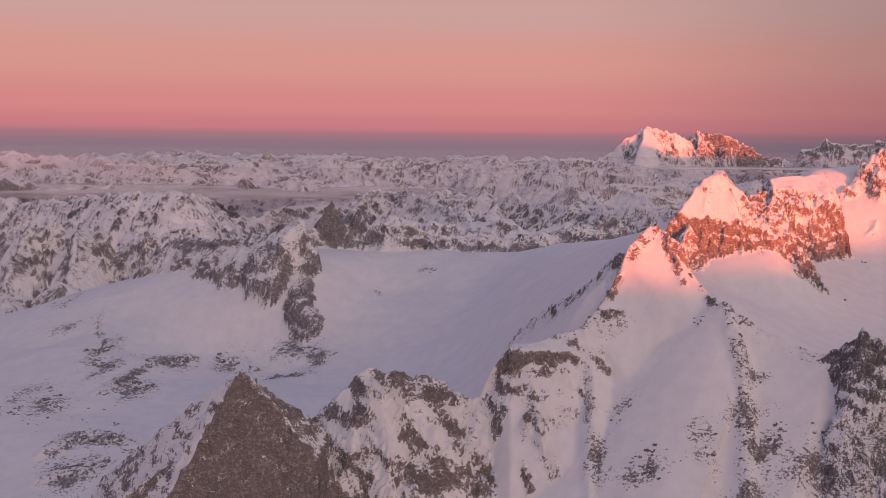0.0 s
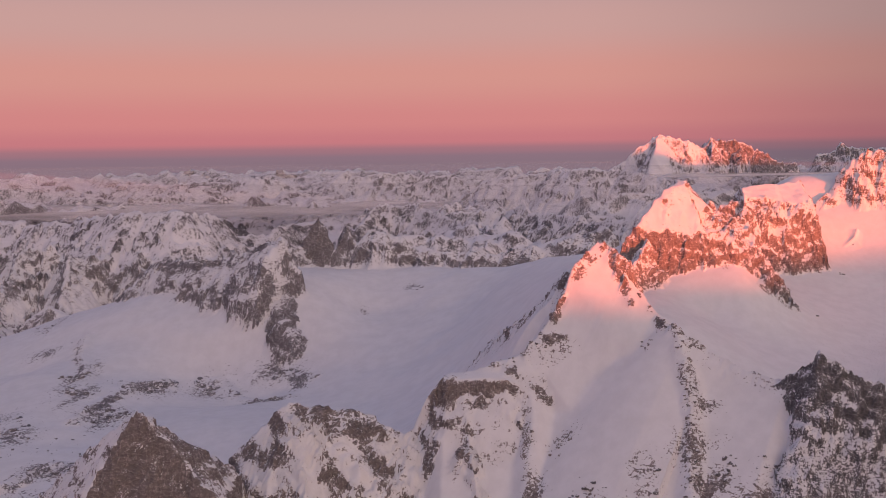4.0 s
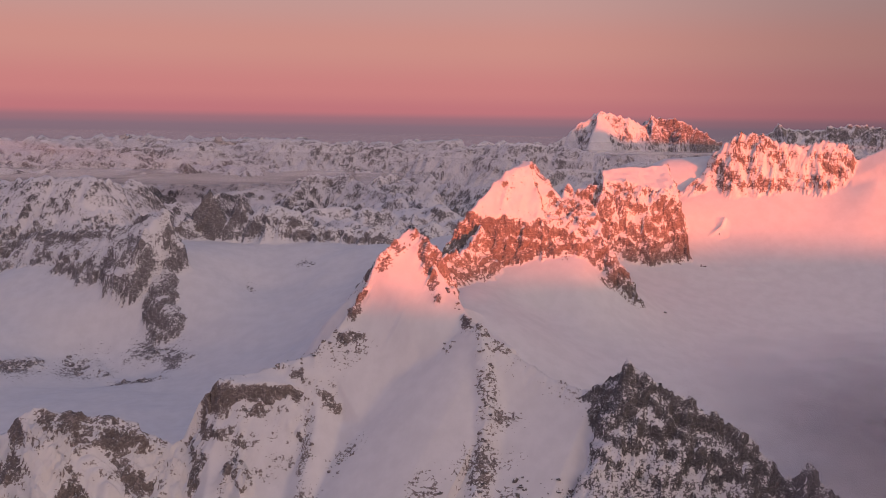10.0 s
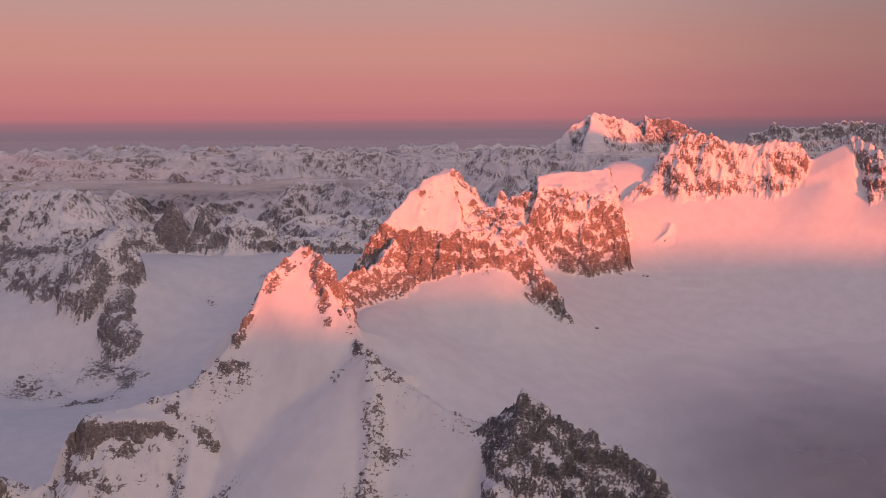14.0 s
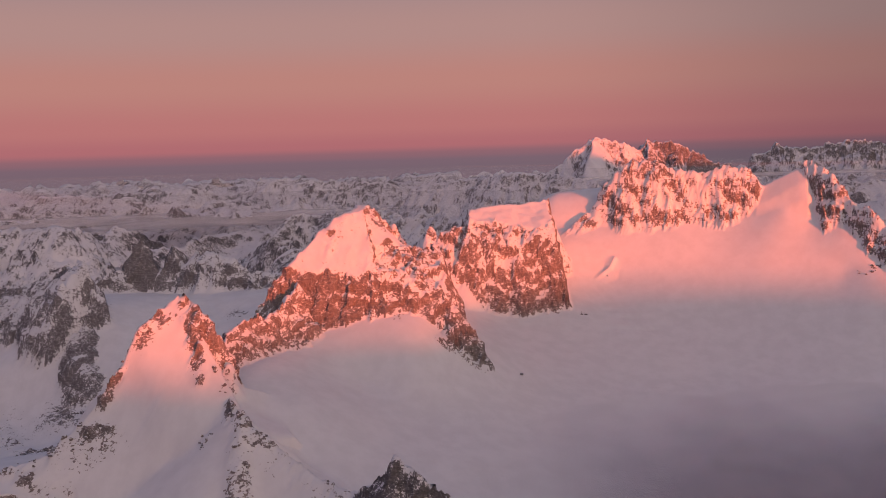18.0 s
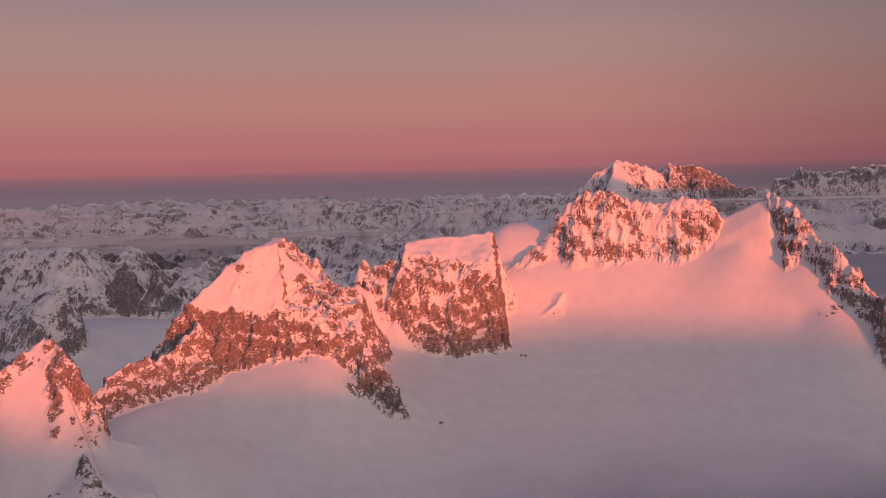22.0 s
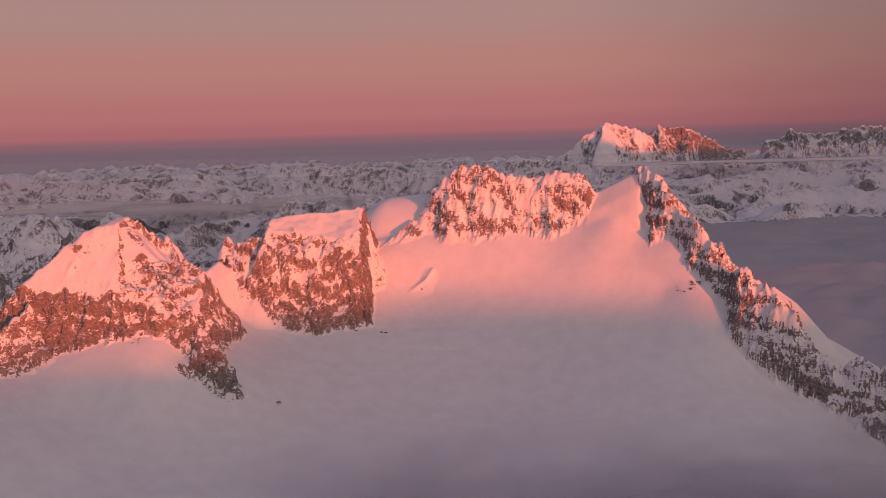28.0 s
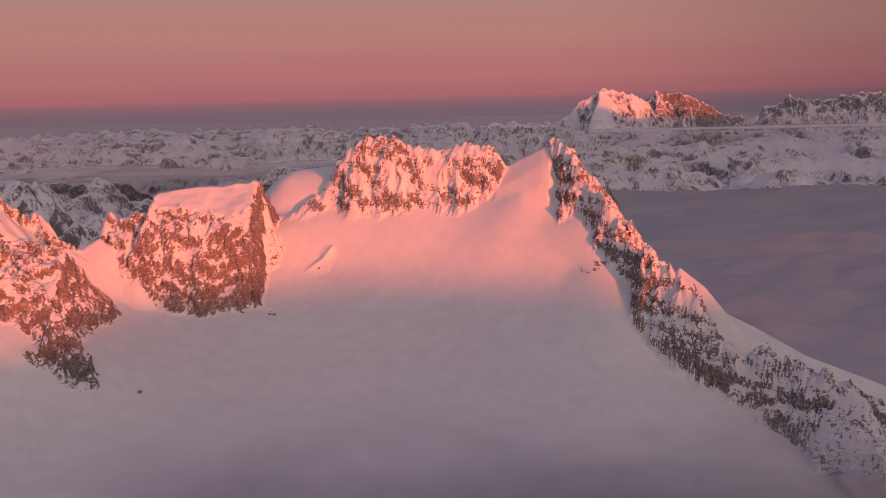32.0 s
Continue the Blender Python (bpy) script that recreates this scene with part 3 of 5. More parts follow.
ridge("arm", [(162, 191, 266.6), (168, 192, 264), (178, 192, 260), (190, 190, 256)], [(0, 0, .1), (3, 1.6, .3), (10, 9, .35), (20, 20, .3)], [(0, 0, .05), (4, 3, .1), (20, 26, 0)], .3, .5)
# the grey ridge beyond the lower glacier, and the peak at its end
ridge("spires", [(-172, 511, 232), (-160, 503, 244.5), (-152.7, 498.5, 247.4), (-144, 492.7, 248.8), (-135.7, 487, 247.6), (-126, 480.6, 250), (-116, 474.2, 250.6), (-100.7, 463.8, 255), (-91.7, 457.8, 259), (-83, 452, 262.2), (-80.5, 450.4, 258)],
      [(0, 0, .9), (3, 3.6, .8), (6, 5.6, .4), (9, 8, .3), (13, 11.4, .55), (17, 16, .85), (19, 20, .85), (21, 25, .5)], [(0, 0, .6), (3, 6, .6), (10, 18, .4), (60, 70, .2)], 1.8, 2.4, .3, 2.6, end=5.0, tail=5.0)
ridge("spires", [(-83, 452, 261.5), (-87, 449, 254), (-91, 447, 248)], [(0, 0, .7), (3, 4, .7), (8, 11, .6), (11, 16, .5)], [(0, 0, .7), (1.6, 5, .75), (4, 12, .75), (6, 17, .4)], 1.4, 2.0, .25, 2.4, tail=4.0)
bulk("spires", (-104, 478, 260), (-40, 540, 260), [facet((-73.6, 507.4, 268.2), (.12, -1), 3.0, 1.3), facet((-73.6, 507.4, 268.2), (-1, -.15), 1.65, 1.2), facet((-73.6, 507.4, 268.2), (1, .1), 2.0, 1.2), facet((-73.6, 507.4, 267.6), (0, 1), 2.4, .6)], .3, .2, 2.0, .15)
bulk("spires", (-80, 478, 260), (-30, 540, 260), [facet((-59.5, 507, 264.4), (-.2, -1), 2.4, .9), facet((-59.5, 507, 264.4), (-1, 0), 2.2, .8), facet((-59.5, 507, 264.4), (1, -.1), 1.9, .7), facet((-59.5, 507, 265.4), (0, 1), 1.4, .6)], .6, .5, 2.0, .4)
ridge("spires", [(-96, 470, 249), (-90, 488, 250), (-82, 500, 254)], [(0, 0, .7), (3, 4, .75), (6, 9, .7), (8, 13, .2)], [(0, 0, .6), (4, 6, .5), (20, 30, .3)], 1.6, 2.0, .25, 2.4, tail=4.0)
ridge("spires", [(-52.6, 505.7, 256.5), (-44, 504, 260.7), (-36, 503, 260), (-30, 501.5, 257.6), (-23, 500.2, 250.7), (-9, 497.7, 249.6), (7.5, 494.7, 251.3), (18, 492.7, 250), (40, 488.7, 254.7), (72, 484, 262)],
      [(0, 0, .55), (3, 3, .4), (6, 7, .8), (9, 12, .7), (11, 16, .1)], [(0, 0, .6), (10, 15, .4), (60, 66, .2)], 1.6, 2.2, .3, 3.0, tail=4.0)
ridge("spires", [(-79, 449, 252), (-80, 443, 240), (-79.5, 436, 229), (-77, 425, 220.5)], [(0, 0, .7), (3, 4.4, .75), (6, 10, .7), (8, 14, .2)], [(0, 0, .7), (3, 4.4, .75), (6, 10, .6), (8, 14, .2)], 1.4, 1.8, .25, 2.4, tail=4.0)
ridge("spires", [(-80, 440, 237), (-77.5, 430, 228.5), (-72, 423, 222)], [(0, 0, .85), (5, 2.4, .85), (9, 7, .7), (11, 11, .1)], [(0, 0, .85), (4, 2.4, .85), (7, 7, .7), (9, 11, 0)], 1.4, 1.8, .25, 2.4, tail=4.0)
ridge("spires", [(-24, 500, 252), (-20.5, 488, 245)], [(0, 0, .8), (2.4, 4, .8), (4, 6, .1)], [(0, 0, .8), (2.4, 4, .8), (4, 6, .1)], 1.0, 1.4, .2, 2.4)
ridge("horn", [(-360, 690, 200), (-325, 690, 214), (-312, 690, 238), (-300, 690, 242), (-287, 690, 246), (-273, 690, 233), (-257.5, 690, 239.5), (-242, 690, 222), (-220, 690, 234.5), (-210, 688, 225), (-190, 680, 216)],
      [(0, 0, .6), (10, 14, .56), (30, 36, .5), (60, 54, .4), (90, 66, .1)], [(0, 0, .5), (10, 13, .4), (60, 66, .2)], 2.4, 5.5, .75, 4.0)
ridge("horn", [(-305, 688, 240), (-300, 640, 216), (-292, 600, 196)], [(0, 0, .65), (4, 7, .6), (12, 14, .1)], [(0, 0, .6), (4, 7, .5), (12, 14, .2)], 2.0, 3.0, .3, 4.0)
ridge("horn", [(-272, 688, 232), (-262, 650, 214), (-256, 620, 203)], [(0, 0, .6), (4, 6, .6), (14, 14, .1)], [(0, 0, .6), (4, 6, .5), (14, 14, .2)], 2.0, 3.0, .3, 4.0)
ridge("horn", [(-252, 566, 207), (-237, 562, 215), (-224, 560, 208), (-214, 560, 203)], [(0, 0, .3), (3, 4, .55), (8, 9, .5), (11, 12, .0)], [(0, 0, .1), (10, 3, 0), (20, 10, 0)], 1.2, 1.6, .2, 3.0)
ridge("horn", [(-275, 575, 208), (-268, 556, 198), (-272, 540, 190)], [(0, 0, .5), (6, 8, .5), (12, 14, .1)], [(0, 0, .5), (6, 8, .5), (12, 14, .1)], 2.0, 3.0, .3, 3.0)

# low broken bands of rock on the lower glacier: crest lines, each with a short drop on its near side
for line, high, out in (([(-173, 448), (-168.5, 430), (-156, 398), (-147, 368)], 5.0, 6.0), ([(-141, 343), (-138.5, 363.5), (-134.5, 387), (-130, 401), (-124, 408)], 6.0, 8.0),
                        ([(-139, 287), (-135.5, 296), (-130, 302), (-121, 297), (-112, 290)], 6.5, 9.0), ([(-114, 412), (-104, 416), (-93.5, 397), (-82, 384), (-70, 383)], 4.0, 6.0),
                        ([(-134, 271), (-129, 275.5), (-121, 276)], 5.0, 7.0), ([(-88, 416), (-72, 407), (-60, 401)], 3.0, 4.0), ([(-166, 338), (-151, 329)], 3.0, 5.0), ([(-166, 318), (-152, 319)], 3.5, 6.0),
                        ([(-168, 398), (-157, 387)], 3.0, 5.0)):
    heights = field(np.array([q[0] for q in line], float), np.array([q[1] for q in line], float))
    ridge("spires", [(x, y, float(h) + 0.3 * high) for (x, y), h in zip(line, heights)], [(0, 0, .36), (out * .4, high * .3, .5), (out, high * .8, .47), (out * 1.5, high * 1.3, .05)],
          [(0, 0, .3), (2.5, .4, .1), (8, high * .8, 0)], .5, 1.1, .2, 1.6, end=.5, tail=2.0)

# the ranges beyond, each a long crest of its own
FLANK = [(0, 0, .45), (10, 13, .42), (40, 40, .38), (110, 88, .3), (190, 132, .2)]
BROAD = [(0, 0, .4), (8, 9, .3), (30, 24, .2), (60, 46, .42), (110, 84, .62), (190, 132, .6)]
SUNNY = [(0, 0, .3), (14, 18, .42), (50, 60, .5), (110, 105, .3), (180, 150, .2)]
ridge("range_0", [(-480, 1100, 226), (-400, 1060, 238), (-340, 1010, 243), (-279, 1000, 244), (-260, 1050, 235), (-240, 1100, 208), (-232, 1160, 186), (-260, 1350, 165), (-320, 1600, 150)], FLANK, FLANK, 1.8, 3.0, .55, 4.0)
ridge("range_1", [(-150, 1500, 196), (-127, 1550, 221), (-78, 1566, 229), (-33, 1500, 216), (17, 1400, 206), (60, 1250, 196), (20, 1120, 198), (-10, 1010, 188)], FLANK, FLANK, 2.7, 3.8, .55, 6.0)
ridge("range_2", [(-10, 1620, 205), (77, 1600, 204), (150, 1500, 210), (230, 1380, 214), (320, 1300, 205)], FLANK, FLANK, 2.7, 3.8, .55, 6.0)
ridge("range_3", [(-760, 1750, 196), (-560, 1700, 205), (-420, 1760, 196), (-334, 1780, 150)], FLANK, FLANK, 2.7, 3.8, .55, 6.0)
ridge("range_4", [(-1100, 2350, 205), (-863, 2300, 211), (-703, 2300, 212), (-560, 2350, 204), (-326, 2200, 212), (-200, 2260, 206)], FLANK, FLANK, 3.6, 5.0, .55, 8.0)
ridge("range_5", [(-900, 2650, 228), (-728, 2600, 232), (-610, 2620, 226), (-518, 2600, 238), (-420, 2610, 232), (-349, 2600, 240), (-306, 2600, 263), (-221, 2600, 257), (-100, 2620, 238), (6, 2600, 242), (70, 2590, 238), (135, 2600, 268), (190, 2580, 240)], FLANK, FLANK, 3.6, 5.0, .55, 8.0)
ridge("range_6", [(60, 2330, 232), (150, 2300, 250), (211, 2300, 256), (263, 2246, 270), (300, 2235, 262), (350, 2230, 256), (420, 2180, 236), (520, 2100, 205)], FLANK, FLANK, 3.6, 5.0, .55, 8.0)
ridge("range_7", [(340, 2000, 205), (410, 1900, 180), (480, 1700, 168)], BROAD, BROAD, 2.4, 2.0, .35, 8.0)
ridge("range_8", [(560, 2330, 210), (624, 2315, 212), (720, 2280, 206), (846, 2300, 220), (930, 2250, 214), (1034, 2200, 217), (1122, 2200, 227), (1300, 2200, 225)], BROAD, BROAD, 2.4, 2.0, .35, 8.0)
ridge("range_9", [(560, 1720, 166), (620, 1700, 183), (700, 1830, 196), (811, 1948, 206), (900, 1900, 198), (1000, 1880, 205), (1150, 1850, 200)], BROAD, BROAD, 2.0, 1.8, .35, 6.0)
ridge("range_10", [(-1400, 4000, 238), (-1200, 3980, 232), (-996, 3951, 253), (-860, 3930, 236), (-700, 3900, 240), (-500, 3900, 232), (-250, 3900, 238), (0, 3900, 240), (250, 3900, 246)], FLANK, FLANK, 5.0, 7.0, .55, 11.0)
ridge("massif", [(400, 3050, 228), (440, 3050, 236), (490, 3050, 261), (540, 3050, 301), (572, 3052, 322), (600, 3054, 341), (622, 3054, 343), (660, 3056, 331), (712, 3060, 322), (760, 3080, 308)], SUNNY, FLANK, 4.0, 4.0, .45, 7.0)
ridge("massif", [(760, 3110, 300), (785, 3130, 315), (802, 3150, 336), (821, 3156, 330), (845, 3152, 322), (873, 3150, 325), (918, 3150, 306), (959, 3140, 291), (1010, 3130, 268), (1060, 3120, 255)],
      [(0, 0, .7), (14, 22, .78), (50, 62, .7), (110, 105, .4), (180, 150, .2)], FLANK, 5.0, 6.0, .5, 7.0)
ridge("range_12", [(1150, 3200, 272), (1200, 3200, 290), (1228, 3200, 307), (1283, 3200, 293), (1360, 3200, 296), (1420, 3200, 308), (1454, 3200, 320), (1500, 3200, 304), (1536, 3200, 302), (1700, 3150, 300), (1900, 3100, 290)], [(0, 0, .62), (14, 18, .6), (40, 44, .5), (110, 92, .3), (190, 132, .2)], FLANK, 5.0, 7.0, .55, 11.0)

ridge("massif", [(612, 3052, 339), (604, 3020, 322), (590, 2985, 296), (572, 2950, 268), (560, 2920, 246)], [(0, 0, .5), (12, 14, .45), (50, 55, .4)], [(0, 0, .15), (12, 6, .12), (40, 26, .2), (90, 80, .3)], 4.0, 8.0, .4, 8.0)
ridge("massif", [(806, 3150, 330), (796, 3110, 306), (780, 3060, 272), (770, 3010, 246)], [(0, 0, .6), (12, 18, .6), (50, 62, .4)], [(0, 0, .6), (12, 14, .55), (50, 50, .4)], 4.0, 9.0, .4, 8.0)
def along(x, y, crest):
    """Distance from a crest line, its height there, the arc length, the side (1: right), and how far past the ends."""
    best = np.full(x.shape, 1e9)
    zc, arc, side = np.zeros(x.shape), np.zeros(x.shape), np.ones(x.shape)
    run, last = 0.0, len(crest) - 2
    over = np.zeros(x.shape)
    for i, (a, b) in enumerate(zip(crest[:-1], crest[1:])):
        d = b[:2] - a[:2]
        ln = float(np.hypot(*d))
        s0 = ((x - a[0]) * d[0] + (y - a[1]) * d[1]) / ln ** 2
        s = np.clip(s0, 0, 1)
        past = np.where(s0 > 1, s0 - 1, 0) * ln * (i == last) + np.where(s0 < 0, -s0, 0) * ln * (i == 0)
        ex, ey = x - a[0] - s * d[0], y - a[1] - s * d[1]
        r = np.hypot(ex, ey)
        near = r < best
        best = np.where(near, r, best)
        zc = np.where(near, a[2] + s * (b[2] - a[2]), zc)
        arc = np.where(near, run + s * ln, arc)
        side = np.where(near, np.where(d[0] * ey - d[1] * ex > 0, -1, 1), side)
        over = np.where(near, past, over)
        run += ln
    return best, zc, arc, side, over


def far_land(x, y):
    """The folded country beyond: height alone."""
    wx, wy = x + 90 * fbm(x / 500, y / 500, 3, 31), y + 90 * fbm(x / 500, y / 500, 3, 47)
    r = ridged(wx / 520, wy / 520, 6, 11, 0.52)
    r2 = ridged(wx / 170 + 3.3, wy / 170, 5, 23, 0.5)
    r3 = ridged(x / 58, y / 58 + 7.7, 4, 29, 0.5)
    top = np.interp(y, [-6000, -300, 500, 900, 1500, 2300, 3200, 4700, 6000], [150, 130, 160, 180, 200, 214, 220, 226, 226])
    z = 60 + (top - 60) * np.clip(0.2 + 0.74 * r + 0.3 * r2, 0, 1.06) + 13 * (r3 - 0.5) * (1 - 0.7 * smooth(x, 250, 450))
    return z


SUN_DIR = (math.sin(radians(SUN_TURN)), -math.cos(radians(SUN_TURN)))


# rock that breaks through the snow of the front peak: place, half widths, how bare, how far proud
CRAGS = [(45.4, 204.6, 1.5, 1.2, .8, .4), (44.0, 206.0, .9, .8, .8, .3), (38.2, 200.6, .8, 1.0, .7, .3), (40.2, 203.6, .7, .7, .7, .3), (47.6, 201.4, 1.6, 1.3, .8, .4), (-5.6, 157.2, 1.6, 1.2, 1.1, .4), (-7.2, 156.4, 1.4, 1.6, 1.1, .4), (-8.6, 154.4, 1.6, 1.8, 1.05, .5), (-5.4, 155.2, 1.3, 1.5, 1.15, .6), (-7.0, 153.2, 1.6, 1.6, 1.1, .6), (-8.6, 151.2, 1.8, 1.6, 1.05, .6), (-4.6, 152.6, 1.6, 1.0, .8, .4), (-1.6, 151.6, 2.6, .9, .7, .3), (4.8, 157.6, 1.4, 1.2, 1.0, .5), (2.6, 159.0, 2.4, .6, .8, .3), (57.6, 192.2, 2.4, 1.9, 1.0, .8), (59.8, 192.2, 2.3, 2.0, 1.1, .8), (61.4, 192.8, 1.5, 1.5, 1.1, .6), (55.2, 190.9, 1.3, .9, .85, .4), (23.0, 168.2, 1.3, 1.5, 1.05, .7), (23.5, 166.0, 1.2, 1.6, 1.1, .8), (24.0, 163.9, 1.1, 1.4, 1.05, .6), (24.6, 167.4, 1.0, 1.2, 1.1, .9), (18.6, 168.6, 1.7, .8, .75, .3), (16.9, 167.4, 1.3, .8, .85, .4),
         (12.2, 164.6, 1.6, 1.2, 1.05, .8), (12.2, 161.6, 2.6, .8, .9, .35), (24.7, 162.3, .9, .8, .9, .4), (28.8, 158.4, .8, 1.5, .95, .5), (30.6, 155.4, .9, 1.6, .95, .5), (32.4, 154.0, 1.6, .6, .9, .4), (26.6, 156.4, .7, .7, .85, .3)]


def land(x, y):
    """Height, bareness, and which ridge (-1: snowfield, -2: far country) holds each place."""
    shape = x.shape
    x, y = x.ravel(), y.ravel()
    base = field(x, y) + fbm(x / 40, y / 40, 3, 5) * 1.2 + fbm(x / 66, y / 52, 3, 8) * 3.6 * smooth(y, 270, 340) * smooth(520 - y, 0, 80) + fbm(x / 14, y / 14, 2, 6) * 0.08
    far = far_land(x, y)
    far = far - 30 * smooth(x, 190, 320) * smooth(1000 - x, 0, 150) * smooth(y, 420, 560) * smooth(1560 - y, 0, 200)      # the valley under the clouds
    out = np.maximum.reduce([smooth(x, 175, 240), smooth(-x, 300, 420), smooth(y, 540, 660), smooth(-y, -110, 0), smooth(y, 275, 420) * smooth(x, 60, 160), smooth(-x, 200, 290) * smooth(-y, -330, -250)])
    far = np.where(out < 1, np.minimum(far, base + 200 * out), far)
    z = base * (1 - out) + far * out
    who = np.where(out > 0.5, -2, -1)
    bare = np.zeros(x.shape)
    for k, r in enumerate(RIDGES):
        c, reach = r["crest"], 0.0 if "faces" in r else max(r["right"][-1, 0], r["left"][-1, 0]) + 14 * r["size"]
        m = np.where((x > c[:, 0].min() - reach) & (x < c[:, 0].max() + reach) & (y > c[:, 1].min() - reach) & (y < c[:, 1].max() + reach))[0]
        if not len(m):
            continue
        s, xs, ys = r["size"], x[m], y[m]
        if "faces" in r:
            hs, bs = [], []
            for q, (h0, sx, sy, fb) in enumerate(r["faces"]):
                n = math.hypot(sx, sy)
                arc, out_ = (xs * sy - ys * sx) / n, -(xs * sx + ys * sy) / n
                cut = np.abs(grad(arc / (5 * s), out_ / (25 * s), 601 + q + 7 * k)) + 0.6 * np.abs(grad(arc / (2.1 * s) + 0.15 * out_, out_ / (9 * s), 621 + q + 7 * k))
                hs.append(h0 + sx * xs + sy * ys + r["rough"] * s * 1.6 * fbm(xs / (5 * s), ys / (5 * s), 3, 641 + q + 7 * k) - 1.9 * r["flute"] * s * n * (cut - 0.25) * (fb > 0.25))
                bs.append(np.clip(fb + 0.5 * (0.25 - cut) * (fb > 0.12), 0, 1.5))
            hs = np.array(hs)
            zz, b = hs.min(0), np.take_along_axis(np.array(bs), hs.argmin(0)[None], 0)[0]
            d = np.partition(hs, 1, 0)[1] - zz + 2 * s
            rocky = smooth(b, 0.05, 0.5)
            gully = 0.3 + 0 * d
        else:
            warp = 0.25 + 0.75 * (max(r["right"][:, 2].max(), r["left"][:, 2].max()) > 0.3)
            jx, jy = xs + warp * fbm(xs / (5 * s), ys / (5 * s), 3, 101 + k) * 1.0 * s, ys + warp * fbm(xs / (5 * s), ys / (5 * s), 3, 131 + k) * 1.0 * s
            d0, _, _, side, _ = along(xs, ys, c)
            b0 = np.where(side > 0, np.interp(d0, r["right"][:, 0], r["right"][:, 2]), np.interp(d0, r["left"][:, 0], r["left"][:, 2]))
            soft = smooth(d0, 0, 4 * s) * (0.15 + 0.85 * smooth(b0, 0.1, 0.4))
            d, zc, arc, side, over = along(xs + (jx - xs) * soft, ys + (jy - ys) * soft, c)
            right = side > 0
            fall = np.where(right, np.interp(d, r["right"][:, 0], r["right"][:, 1]), np.interp(d, r["left"][:, 0], r["left"][:, 1]))
            b = np.where(right, np.interp(d, r["right"][:, 0], r["right"][:, 2]), np.interp(d, r["left"][:, 0], r["left"][:, 2]))
            fall = fall + r["tail"] * np.maximum(d - np.where(right, r["right"][-1, 0], r["left"][-1, 0]), 0) + r["end"] * over
            rocky = smooth(b, 0.05, 0.5)
            arc = arc + 2.2 * s * fbm(xs / (8 * s), ys / (8 * s), 3, 141 + k)
            gully = 0.66 * np.abs(grad(arc / (7.3 * s) + 40 * k, d / (30 * s), 145 + k)) + 0.6 * np.abs(grad(arc / (2.9 * s) + 40 * k, d / (9 * s), 151 + k)) + 0.55 * np.abs(grad(arc / (1.15 * s) + 40 * k, d / (4 * s), 161 + k))
            if s >= 4:
                zc = zc + s * (1.9 * (ridged(arc / (11 * s) + 3 * k, arc * 0 + k, 4, 251, 0.6) - 0.75) + 2.6 * fbm(arc / (34 * s), arc * 0 + 2.5 * k, 2, 255)) * np.exp(-d / (9 * s))
            b = np.clip(b + (1.1 if s >= 4 else 0.4) * (0.36 - gully) * smooth(b, 0.1, 0.3) * smooth(d, 0, 2 * s), 0, 1.5)
            fall = fall + r["flute"] * np.minimum(d, 9 * s) * (gully - 0.3) * rocky * 2.0
            zz = zc - fall + r["jag"] * (fbm(xs / (1.7 * s), ys / (1.7 * s), 4, 171 + k, 0.6) * 1.7 + 0.9 * (ridged(xs / (2.6 * s), ys / (2.6 * s), 3, 176 + k) - 0.4)) * np.exp(-d / (2.5 * s)) * smooth(b, 0.0, 0.3)
            if r["thing"] in ("range_0", "range_1", "range_2", "range_3"):
                b = np.clip(b + (0.45 * smooth(198 - zz, 0, 22) if r["thing"] in ("range_0", "range_3") else 0.1 * smooth(208 - zz, 0, 30)), 0, 0.95)      # woods on the lower slopes
        zz = zz + r["relief"] * rocky * (1.5 * ridged(xs / (3.4 * s), ys / (3.4 * s), 5, 191 + k, 0.6) - 0.7 + 0.5 * fbm(xs / (1.1 * s), ys / (1.1 * s), 3, 196 + k, 0.6)) * smooth(d, 0, 1.5 * s)
        # ledges: broken steps across the bare rock
        lam = (1.5 + 0.5 * grad(xs / (9 * s), ys / (9 * s), 211 + k)) * s
        step = zz / lam + 1.6 * fbm(xs / (7 * s), ys / (7 * s), 3, 221 + k) + 0.12 * (xs - ys) / s
        zz = zz + lam * 0.13 * np.sin(2 * np.pi * step) * rocky * smooth(d, 0.2 * s, 1.2 * s)
        kk = np.minimum(0.9 * s, 2.6) * (1 - 0.65 * rocky)
        h = np.clip(0.5 + 0.5 * (zz - z[m]) / kk, 0, 1)
        z[m] = z[m] * (1 - h) + zz * h + kk * h * (1 - h) * 0.5
        bare[m] = bare[m] * (1 - h) + b * h
        who[m] = np.where(h > 0.5, k, who[m])
    for ox, oy, rx, ry, v, lift in CRAGS:
        m = np.where((np.abs(x - ox) < 2.2 * rx) & (np.abs(y - oy) < 2.2 * ry))[0]
        if len(m):
            xs, ys = x[m], y[m]
            w = np.exp(-(((xs - ox) / rx) ** 2 + ((ys - oy) / ry) ** 2) ** 2) * np.clip(1.0 + 0.9 * fbm(xs / 1.3, ys / 1.3, 3, 811), 0, 1.15)
            bare[m] = np.maximum(bare[m], np.clip(v * w, 0, 1))
            z[m] = z[m] + lift * w * (0.25 + 1.3 * ridged(xs / 2.1, ys / 2.1, 4, 821, 0.6))
    return z.reshape(shape), bare.reshape(shape), who.reshape(shape)


# ---- meshes from sheets of ground ----


def sheet(x0, x1, y0, y1, step):
    gx, gy = np.arange(x0, x1 + step / 2, step), np.arange(y0, y1 + step / 2, step)
    X, Y = np.meshgrid(gx, gy)
    return X, Y


